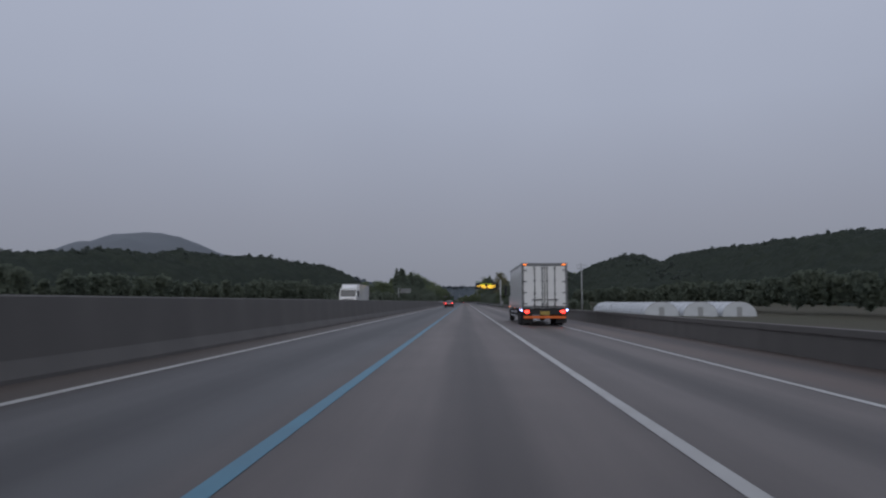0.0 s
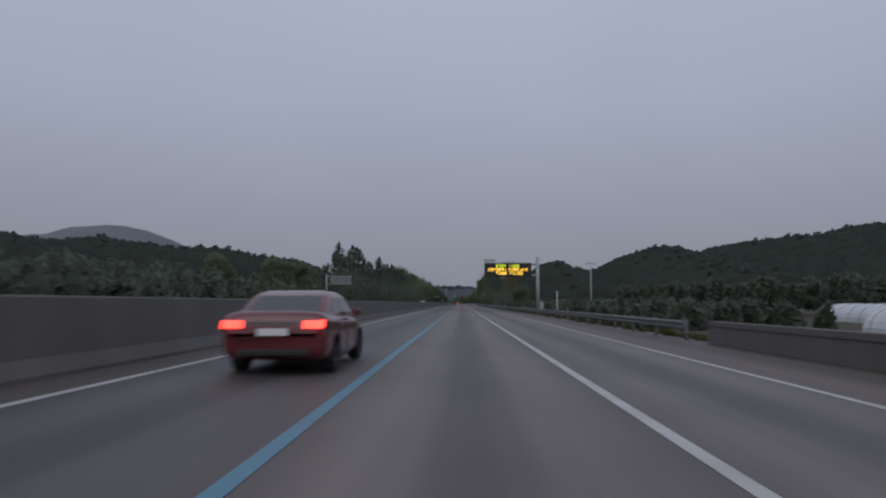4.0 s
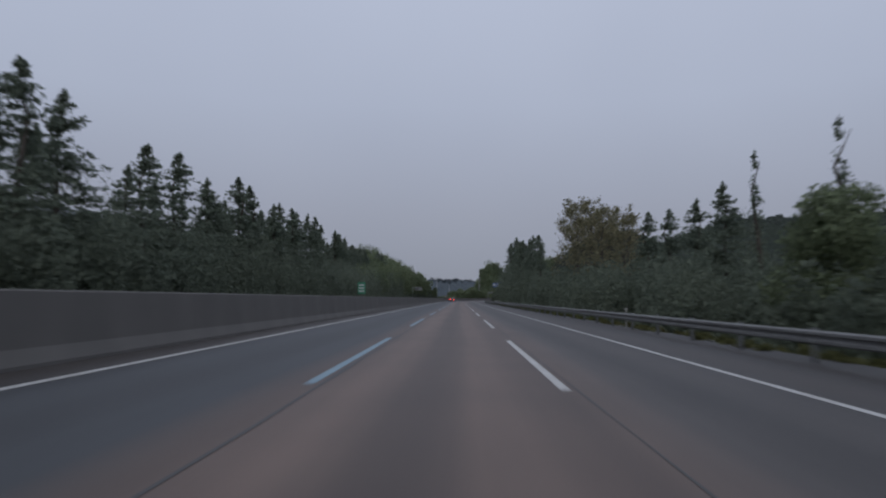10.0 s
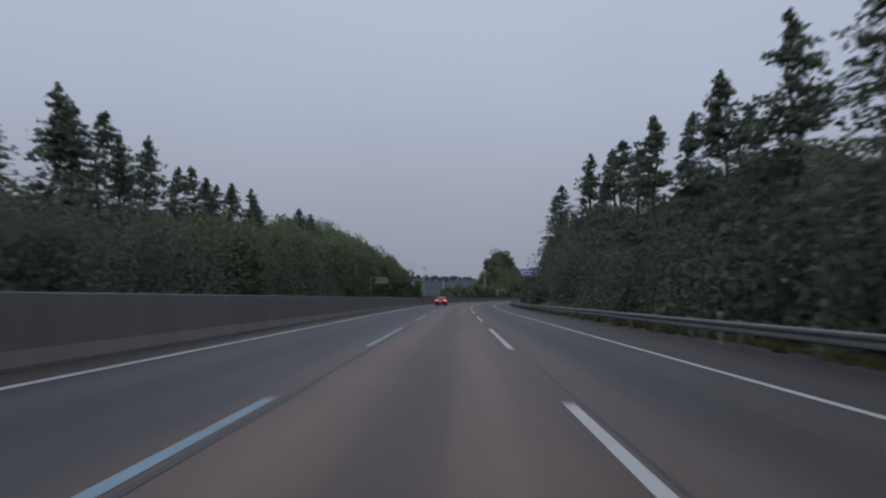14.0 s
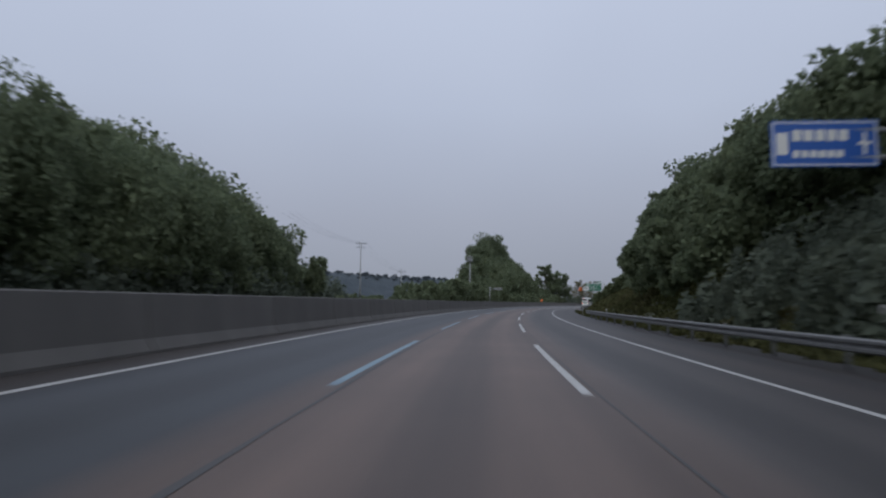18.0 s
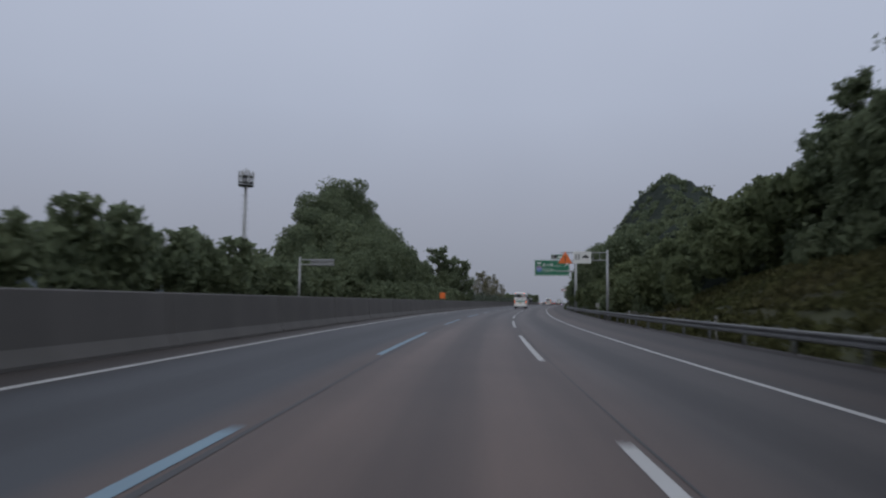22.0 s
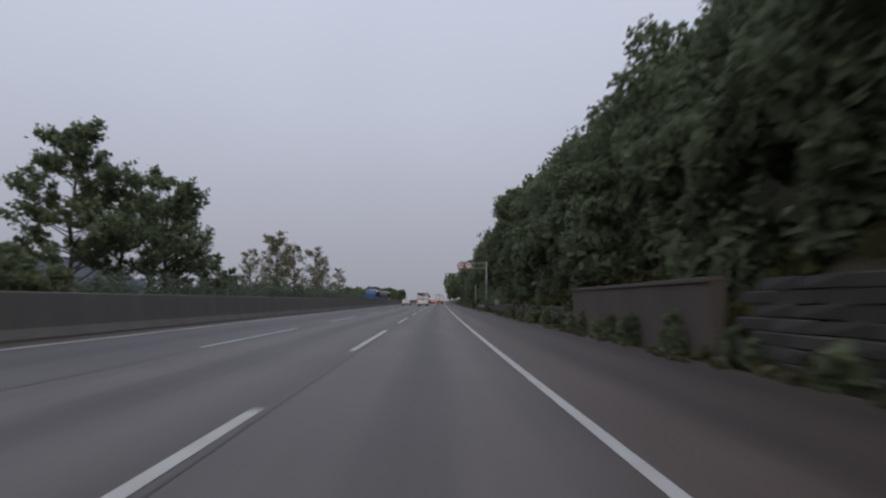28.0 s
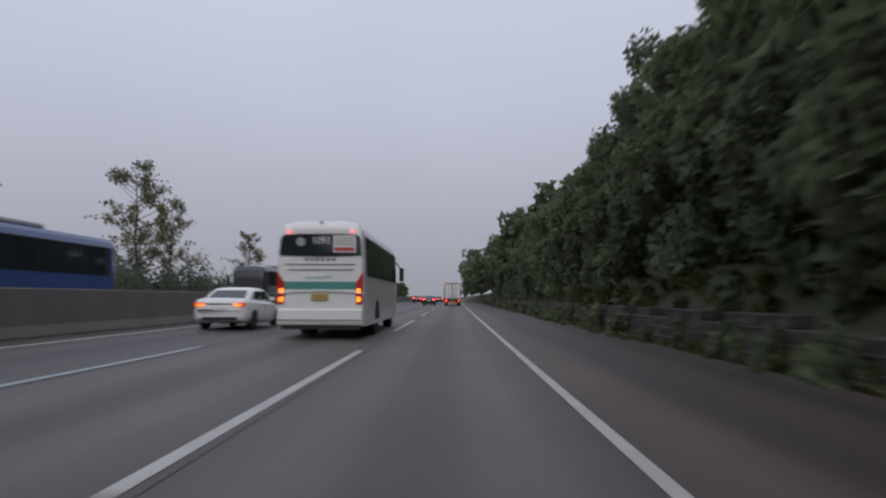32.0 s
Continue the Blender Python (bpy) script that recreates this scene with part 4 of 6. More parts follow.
stand("left_field_wood", spread(90, 430, -78, -62, 7.0, lambda s, X: 10.5 if s > 240 else 7.5), ROUND, 0.34, M["hedge"], "dark line of trees beyond the far verge")
stand("right_field_wood", spread(90, 430, 72, 92, 7.0, lambda s, X: 8.5), ROUND, 0.45, M["hedge"], "dark line of trees beyond the fields")
stand("sign_shrubs", spread(546, 604, 13.8, 20.5, 2.1, lambda s, X: 2.5), BUSH_FINE, 0.14, M["hedge"], "low shrubs round the foot of the service sign", "shrubs")
stand("right_thicket", spread(196, 335, 22, 40, 4.2, lambda s, X: 3.0), BUSH, 0.336, M["hedge"], "low dark thicket beyond the guard rail", "shrubs")
wood("right_wood", 556, 640, 15.5, 34, 4.2, lambda s, X: 0.0 if s < 602 and X < 20.5 else float(np.interp(X, (16, 24, 40), (8, 12, 13))), M["leaf"], "green broadleaf wood on the cutting")
stand("slope_top_shrubs", spread(634, 748, 22.5, 28, 2.4, lambda s, X: 3.4), BUSH, 0.2, M["leaf"], "shrubs along the top edge of the mown slope", "shrubs")
wood("right_slope_wood", 634, 748, 24, 42, 4.2, lambda s, X: float(np.interp(s, (634, 655, 665, 690, 720), (13, 13, 10.5, 9.5, 9.0))), M["leaf"], "trees along the top of the mown slope")
wood("right_hill_wood", 746, 852, 14.5, 38, 4.2, lambda s, X: float(np.interp(X, (14, 22, 30, 38), (4.5, 8.2, 12.0, 14.2))) * float(np.interp(s, (746, 776, 800, 816, 832, 850), (0.92, 0.86, 0.88, 0.80, 0.62, 0.72))), M["leaf_light"], "leafy wood down to the guard rail")
STEEP_S, STEEP_H = (846, 950, 985, 1000, 1026, 1045, 1064, 1085, 1150), (1, 1, 1.08, 1.36, 1.36, 1.12, 1.0, 0.92, 0.98)
wood("right_steep_wood", 846, 1150, 15.2, 23, 3.4, lambda s, X: (7.2 if X > 17.0 else 0.0) if 986 < s < 1033 and X < 18.6 else float(np.interp(X, (14, 18, 40), (6.0, 11.0, 11.0))) * float(np.interp(s, STEEP_S, STEEP_H)), M["leaf"], "dense dark wood on the steep slope")
stand("right_upper_wood", spread(852, 1180, 23.5, 36, 4.5, lambda s, X: 11.0 * float(np.interp(s, STEEP_S, STEEP_H))), ROUND, 0.34, M["leaf"], "wood higher up on the steep slope")
stand("right_slope_thicket", spread(1034, 1066, 17, 25, 3.0, lambda s, X: 10.5), ROUND, 0.3, M["leaf"], "close-grown trees on the steep slope")
stand("bench_shrubs", spread(982, 1037, 15.9, 24, 2.2, lambda s, X: 3.0), BUSH, 0.19, M["leaf"], "undergrowth on the slope behind the sign post", "shrubs")
stand("slope_foot_shrubs", spread(750, 1180, 12.9, 17.5, 2.4, lambda s, X: 0.0 if 990 < s < 1030 and X < 15.6 else (2.6 if X > 13.8 else 0.0) if s < 858 else 2.6 if X > 13.9 else 0.9), BUSH, 0.179, M["leaf"], "shrubs and weeds at the foot of the slope", "shrubs")
stand("wall_end_shrubs", spread(852, 866, 11.9, 14, 1.2, lambda s, X: 1.1) + spread(990, 1012, 12.8, 15, 1.2, lambda s, X: 1.3), BUSH, 0.146, M["leaf"], "shrubs round the ends of the retaining walls", "shrubs")
stand("wall_creepers", spread(864, 1128, 12.05, 12.5, 0.9, lambda s, X: 1.0 if _rp.random() < 0.13 and not 988 < s < 1031 else 0.0), BUSH_FINE, 0.075, M["leaf"], "creepers and weeds growing over the retaining walls", "weeds")
stand("wall_foot_weeds", spread(862, 1130, 11.5, 12.25, 0.75, lambda s, X: 0.32 if _rp.random() < 0.6 else 0.0), BUSH, 0.078, M["leaf_dry"], "brownish weeds at the foot of the retaining wall", "weeds")
stand("right_far_wood", spread(1140, 1480, 14, 44, 7.5, lambda s, X: 13.5), ROUND, 0.5, M["leaf"], "wood on the slope further along")
stand("left_end_wood", spread(1260, 1480, -50, -26, 7.0, lambda s, X: 9.0), ROUND, 0.5, M["leaf"], "distant trees along the far verge")


# ---------------------------------------------------------------- far wooded hills
def ridge(name, knots, base_in, material, label, leaf=0.5, density=0.0028, crowns=True, straight=False, cell=7.0, skin="canopy", cover=False):
    """A wooded ridge beside the road: knots of s, X, height; base_in: half its width. Its skin is a canopy of domed crowns, with leafy ones standing out along the crest."""
    ks, kx, kh = (np.array([k[i] for k in knots], float) for i in range(3))
    step = cell / 3.2 if crowns else 14
    ss = np.linspace(ks[0], ks[-1], int((ks[-1] - ks[0]) / step) + 2)
    X, H = np.interp(ss, ks, kx), np.interp(ss, ks, kh)
    side = -1 if kx[0] > 0 else 1
    t = np.concatenate([np.linspace(1, -0.25, int(1.25 * base_in / step) + 2), [-0.5, -0.75, -1]]) * side if crowns else np.linspace(-1, 1, 15)
    t.sort()
    rows = []
    for k, (s, x, h) in enumerate(zip(ss, X, H)):
        q = []
        for v in t:
            off = v * base_in
            zz = h * math.cos(v * math.pi / 2) ** 0.8 - 2.0
            wob = noise.noise(Vector((s * 0.02, (x + off) * 0.02, 0))) * h * 0.10
            if crowns:
                d = noise.voronoi(Vector((s / cell, (x + off) / cell, 0)))[0][0]
                wob += cell * (0.42 - 0.85 * d) + 0.2 * cell * noise.noise(Vector((s * 0.3, (x + off) * 0.3, 7)))
            p = Vector((x + off, s, 0)) if straight else at(s, x + off)
            q.append((p.x, p.y, -2.5 if k in (0, len(ss) - 1) else max(-2.5, zz + wob)))
        rows.append(q)
    co = np.array(rows)
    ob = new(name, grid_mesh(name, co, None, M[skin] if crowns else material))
    tagged(ob, label, "hill", kind="structure")
    if crowns:
        a, b, _ = co.shape
        n = int((ks[-1] - ks[0]) * base_in * 2 * density)
        crest = int(np.argmin(np.abs(t)))
        i, j = _rp.uniform(0, a - 1.01, n), (crest + _rp.normal(0, 0.12, n) * (b - 4)).clip(1, b - 2.01)
        if cover:
            j = crest + side * _rp.uniform(-0.08, 0.85, n) * (b - 5)
            j = j.clip(1, b - 2.01)
        i0, j0 = i.astype(int), j.astype(int)
        fi, fj = (i - i0)[:, None], (j - j0)[:, None]
        p = (co[i0, j0] * (1 - fi) + co[i0 + 1, j0] * fi) * (1 - fj) + (co[i0, j0 + 1] * (1 - fi) + co[i0 + 1, j0 + 1] * fi) * fj
        spots = [(x, y, z - 0.6 * cell, hh, hh * 1.1) for (x, y, z), hh in zip(p, cell * _rp.uniform(0.75, 1.1, n))]
        few = [(q[:110], w[:110]) for q, w in ((r[0][_k], r[1][_k]) for r in ROUND for _k in [np.random.default_rng(1).permutation(len(r[0]))])]
        stand(name + "_trees", spots, few, leaf, material, label.replace("hill", "hill's trees"), "woods")
    return ob


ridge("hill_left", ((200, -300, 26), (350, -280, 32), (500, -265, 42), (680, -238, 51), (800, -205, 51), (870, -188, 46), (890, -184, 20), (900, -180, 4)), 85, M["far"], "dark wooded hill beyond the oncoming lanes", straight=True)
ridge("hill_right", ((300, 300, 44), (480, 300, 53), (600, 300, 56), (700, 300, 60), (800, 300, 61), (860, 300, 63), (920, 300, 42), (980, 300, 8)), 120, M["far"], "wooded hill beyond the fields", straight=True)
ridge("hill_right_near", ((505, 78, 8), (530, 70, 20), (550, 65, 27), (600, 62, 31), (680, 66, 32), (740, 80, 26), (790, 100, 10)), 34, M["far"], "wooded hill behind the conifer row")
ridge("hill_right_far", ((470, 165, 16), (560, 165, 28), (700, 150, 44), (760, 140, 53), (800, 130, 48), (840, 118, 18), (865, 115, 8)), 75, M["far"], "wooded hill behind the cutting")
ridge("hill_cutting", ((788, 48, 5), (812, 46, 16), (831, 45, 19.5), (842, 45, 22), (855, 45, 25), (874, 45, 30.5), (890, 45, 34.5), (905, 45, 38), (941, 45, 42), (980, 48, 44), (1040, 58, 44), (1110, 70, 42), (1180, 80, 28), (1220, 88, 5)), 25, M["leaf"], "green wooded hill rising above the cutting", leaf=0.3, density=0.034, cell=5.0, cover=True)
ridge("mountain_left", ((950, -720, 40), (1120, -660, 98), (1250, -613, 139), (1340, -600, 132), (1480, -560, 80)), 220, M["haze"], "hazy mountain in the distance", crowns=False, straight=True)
ridge("hill_far_left", ((880, -310, 10), (946, -310, 38), (992, -310, 36), (1022, -310, 31), (1064, -310, 30), (1131, -310, 30), (1231, -310, 30), (1303, -310, 30), (1480, -300, 34)), 70, M["hazy_wood"], "haze-tinted wooded hill across the fields", leaf=0.7, density=0.006, cell=9.0, skin="hazy_wood")

# rough grass on the slope and along the verge
stand("slope_grass", spread(552, 752, 12.8, 27, 1.15, lambda s, X: 0.55, wid=2.6), TUFT, 0.13, M["grass"], "rough olive grass on the mown slope", "grass")
stand("verge_grass", spread(150, 862, 10.9, 13.2, 1.05, lambda s, X: 0.0 if s > 688 and X < 11.9 else 0.42, wid=1.5), TUFT, 0.10, M["grass"], "brownish verge grass behind the guard rail", "grass")
stand("slope_foot_grass", spread(858, 1130, 12.7, 16.5, 1.2, lambda s, X: 0.6, wid=1.8), TUFT, 0.15, M["grass"], "rough grass above the retaining walls", "grass")
# ---------------------------------------------------------------- vehicles
# Each stands on the origin with its rear at y = 0 and its front towards +y.
def ring_disc(r0, r1, x0, x1, n=20):
    """A tyre: a turned ring about the x axis."""
    bm = bmesh.new()
    prof = ((x0, r0), (x0, r1 * 0.94), (x0 + 0.03, r1), (x1 - 0.03, r1), (x1, r1 * 0.94), (x1, r0))
    rows = [[bm.verts.new((x, r * math.cos(k * math.tau / n), r * math.sin(k * math.tau / n))) for x, r in prof] for k in range(n)]
    for k in range(n):
        a, b = rows[k], rows[(k + 1) % n]
        for i in range(len(prof)):
            j = (i + 1) % len(prof)
            bm.faces.new((a[i], a[j], b[j], b[i]))
    bmesh.ops.recalc_face_normals(bm, faces=bm.faces)
    return bm


def rim_disc(r, x, n=20, holes=6):
    bm = bmesh.new()
    prof = ((x, r), (x - 0.02, r * 0.9), (x - 0.06, r * 0.62), (x - 0.02, r * 0.42), (x + 0.01, r * 0.3), (x + 0.01, 0.001))
    rows = [[bm.verts.new((px, q * math.cos(k * math.tau / n), q * math.sin(k * math.tau / n))) for px, q in prof] for k in range(n)]
    for k in range(n):
        a, b = rows[k], rows[(k + 1) % n]
        for i in range(len(prof) - 1):
            bm.faces.new((a[i], a[i + 1], b[i + 1], b[i]))
    bmesh.ops.recalc_face_normals(bm, faces=bm.faces)
    return bm


def wheel(parent, x, y, r, width, side, rim_mat="midgrey"):
    """side: +1 for the right-hand side of the vehicle."""
    x0, x1 = (x - width, x) if side > 0 else (x, x + width)
    w = part("wheel", ring_disc(r * 0.58, r, x0, x1), M["rubber"], parent, "dark rubber tyre")
    w.matrix_basis = Matrix.Translation((0, y, r))
    rim = rim_disc(r * 0.6, (x1 - 0.03) * side if side > 0 else -(x0 + 0.03))
    if side < 0:
        bmesh.ops.scale(rim, vec=(-1, 1, 1), verts=rim.verts)
        bmesh.ops.reverse_faces(rim, faces=rim.faces)
    part("rim", rim, M[rim_mat], w, "dusty metal rim", smooth=True)
    return w


def lamp(parent, name, dims, mat, label=""):
    return part(name, box(bmesh.new(), *dims, bevel=0.012), M[mat], parent, label)


def box_truck(label, m, length=9.4, height=3.45, cab="white", box_mat="white", lit=True, detail=True, group=""):
    t = thing("box_truck", label, "truck", group=group)
    W, z0 = 1.25, 0.98
    y1 = length
    part("cargo_box", box(bmesh.new(), -W + 0.03, W - 0.03, 0.05, y1, z0 + 0.12, height - 0.03, bevel=0.02), M[box_mat], t, "plain white insulated cargo box")
    bm = boxes((-W, -W + 0.09, 0, y1, height - 0.1, height), (W - 0.09, W, 0, y1, height - 0.1, height), (-W, W, y1 - 0.06, y1 + 0.02, height - 0.1, height))
    part("top_rail", bm, M["grey"], t, "grey aluminium roof rail")
    part("bottom_rail", boxes((-W, -W + 0.07, 0, y1, z0, z0 + 0.16), (W - 0.07, W, 0, y1, z0, z0 + 0.16)), M["grey"], t, "grey aluminium bottom rail")
    part("rear_frame", boxes((-W, -W + 0.11, -0.03, 0.06, z0, height), (W - 0.11, W, -0.03, 0.06, z0, height), (-W + 0.11, W - 0.11, -0.03, 0.06, height - 0.17, height), (-W + 0.11, W - 0.11, -0.03, 0.06, z0, z0 + 0.12)), M["midgrey"], t, "dark grey steel door frame")
    if detail:
        for sx in (-1, 1):
            d = part("rear_door", box(bmesh.new(), min(sx * 0.02, sx * (W - 0.12)), max(sx * 0.02, sx * (W - 0.12)), -0.045, 0.04, z0 + 0.13, height - 0.18, bevel=0.012), M[box_mat], t, "white cargo door with vertical lock bars")
            for q in (0.13, 0.55):
                bm = rod((sx * q, -0.085, z0 + 0.06), (sx * q, -0.085, height - 0.14), 0.022, n=8)
                for zz in (z0 + 0.2, z0 + 0.8, z0 + 1.5, height - 0.3):
                    box(bm, sx * q - 0.045, sx * q + 0.045, -0.105, -0.045, zz - 0.05, zz + 0.05)
                part("lock_bar", bm, M["steel_dark"], d, "grey steel lock bar")
            part("lock_handle", boxes((min(sx * 0.12, sx * 0.72), max(sx * 0.12, sx * 0.72), -0.12, -0.09, z0 + 0.44, z0 + 0.49)), M["steel_dark"], d)
            for zz in (z0 + 0.25, z0 + 0.85, z0 + 1.45, height - 0.4):
                part("hinge", box(bmesh.new(), min(sx * (W - 0.28), sx * (W - 0.03)), max(sx * (W - 0.28), sx * (W - 0.03)), -0.075, -0.02, zz - 0.03, zz + 0.03, bevel=0.008), M["steel_dark"], d)
            lamp(t, "marker_lamp", (sx * (W - 0.19) - 0.09, sx * (W - 0.19) + 0.09, -0.06, -0.02, height - 0.11, height - 0.05), "amber" if lit else "sign_orange", "lit amber roof marker")
        part("door_gap", boxes((-0.018, 0.018, -0.05, -0.03, z0 + 0.13, height - 0.18)), M["black"], t, "dark rubber gap between the doors")
    part("chassis", boxes((-0.5, -0.38, 0.2, y1 + 2.0, 0.62, 0.9), (0.38, 0.5, 0.2, y1 + 2.0, 0.62, 0.9), *((-0.45, 0.45, yy, yy + 0.12, 0.66, 0.84) for yy in (0.6, 2.2, 4.2, 6.2, 8.2))), M["black"], t, "black ladder chassis")
    part("rear_bumper", boxes((-1.15, 1.15, 0.02, 0.12, 0.42, 0.56), bevel=0.01), M["sign_orange"], t, "red and yellow striped under-run bar")
    part("lamp_panel", boxes((-1.18, 1.18, 0.0, 0.05, 0.64, 0.95)), M["black"], t)
    for sx in (-1, 1):
        lamp(t, "tail_lamp", (sx * 0.98 - 0.13, sx * 0.98 + 0.13, -0.03, 0.03, 0.72, 0.86), "tail" if lit else "tail_dim", "lit red tail lamp")
        part("mud_flap", boxes((sx * 0.92 - 0.28, sx * 0.92 + 0.28, 0.25, 0.27, 0.18, 0.64)), M["black"], t)
        lamp(t, "side_marker", (sx * 1.27 - 0.03, sx * 1.27 + 0.03, 0.35, 0.47, 0.84, 0.90), "bluelamp" if detail and lit else "amber", "bright blue-white marker lamp")
        for q in (1.1, y1 * 0.55, y1 - 0.5):
            lamp(t, "side_lamp", (sx * 1.255 - 0.015, sx * 1.255 + 0.015, q, q + 0.1, 0.94, 0.98), "amber", "small amber side lamp")
        for zz in (0.42, 0.66):
            part("side_guard", box(bmesh.new(), min(sx * 1.17, sx * 1.22), max(sx * 1.17, sx * 1.22), 4.0, y1 - 0.25, zz, zz + 0.11, bevel=0.015), M["grey"], t, "light aluminium side guard rail")
        for yy in (4.3, 5.9, y1 - 0.7):
            part("guard_post", boxes((min(sx * 1.08, sx * 1.17), max(sx * 1.08, sx * 1.17), yy, yy + 0.06, 0.4, 0.98)), M["steel_dark"], t)
        for yy in (1.75, 2.95):
            wheel(t, sx * 1.22, yy, 0.48, 0.52, sx)
            part("mudguard", extrude_profile([(yy - 0.6 + 0.6 * (1 - math.cos(a)), 0.5 + 0.56 * math.sin(a)) for a in np.linspace(0.25, math.pi - 0.25, 9)] + [(yy - 0.6 + 0.6 * (1 - math.cos(a)), 0.47 + 0.54 * math.sin(a)) for a in np.linspace(math.pi - 0.25, 0.25, 9)], sx * 0.66 if sx > 0 else -1.24, 1.24 if sx > 0 else -0.66), M["black"], t)
        wheel(t, sx * 1.2, y1 + 1.05, 0.5, 0.3, sx)
    part("plate", box(bmesh.new(), -0.26, 0.26, -0.02, 0.02, 0.60, 0.82, bevel=0.01), M["yellow"], t, "plain yellow plate")
    part("tank", rod((0.95, 4.6, 0.68), (0.95, 6.2, 0.68), 0.26, n=14), M["grey"], t, "grey fuel tank")
    # cab
    c0, c1 = y1 + 0.15, y1 + 2.15
    prof = ((c0, 0.85), (c0, 2.62), (c0 + 0.25, 2.78), (c1 - 0.55, 2.74), (c1 - 0.14, 1.75), (c1, 1.5), (c1, 0.5), (c1 - 0.25, 0.42), (c1 - 0.32, 0.85))
    cabp = part("cab", extrude_profile(prof, -1.18, 1.18, bevel=0.05), M[cab], t, "white cab-over driver's cab")
    part("windscreen", extrude_profile(((c1 - 0.50, 2.58), (c1 - 0.10, 1.70), (c1 - 0.06, 1.70), (c1 - 0.46, 2.60)), -1.02, 1.02), M["glass"], cabp)
    for sx in (-1, 1):
        part("side_window", extrude_profile(((c0 + 0.62, 1.72), (c0 + 0.62, 2.48), (c1 - 0.62, 2.48), (c1 - 0.32, 1.72)), min(sx * 1.17, sx * 1.19), max(sx * 1.17, sx * 1.19)), M["glass"], cabp, "dark side window")
        bm = box(bmesh.new(), min(sx * 1.34, sx * 1.52), max(sx * 1.34, sx * 1.52), c1 - 0.12, c1 + 0.02, 1.75, 2.45, bevel=0.03)
        tube(bm, (sx * 1.15, c1 - 0.2, 2.5), (sx * 1.42, c1 - 0.05, 2.44), 0.018, n=6)
        part("mirror", bm, M["black"], cabp, "black side mirror")
        lamp(cabp, "turn_lamp", (sx * 1.19 - 0.02, sx * 1.19 + 0.02, c1 - 0.2, c1 - 0.06, 0.92, 1.0), "amber", "lit amber turn lamp")
        lamp(cabp, "head_lamp", (sx * 0.9 - 0.18, sx * 0.9 + 0.18, c1 - 0.03, c1 + 0.03, 0.72, 0.92), "head" if lit else "grey")
        part("door_step", boxes((min(sx * 1.0, sx * 1.2), max(sx * 1.0, sx * 1.2), c0 + 0.1, c1 - 0.1, 0.5, 0.78), bevel=0.03), M["black"], cabp)
        part("handle", boxes((min(sx * 1.18, sx * 1.21), max(sx * 1.18, sx * 1.21), c0 + 0.55, c0 + 0.75, 1.5, 1.56)), M["black"], cabp)
    part("wind_deflector", extrude_profile(((c0 + 0.1, 2.76), (c0 + 0.1, height - 0.1), (c0 + 0.35, height - 0.16), (c1 - 0.8, 2.80)), -1.0, 1.0, bevel=0.03), M[cab], cabp)
    part("grille", boxes(*((-0.8, 0.8, c1 - 0.01, c1 + 0.02, zz, zz + 0.05) for zz in (1.0, 1.1, 1.2, 1.3))), M["black"], cabp)
    t.matrix_world = m
    return t


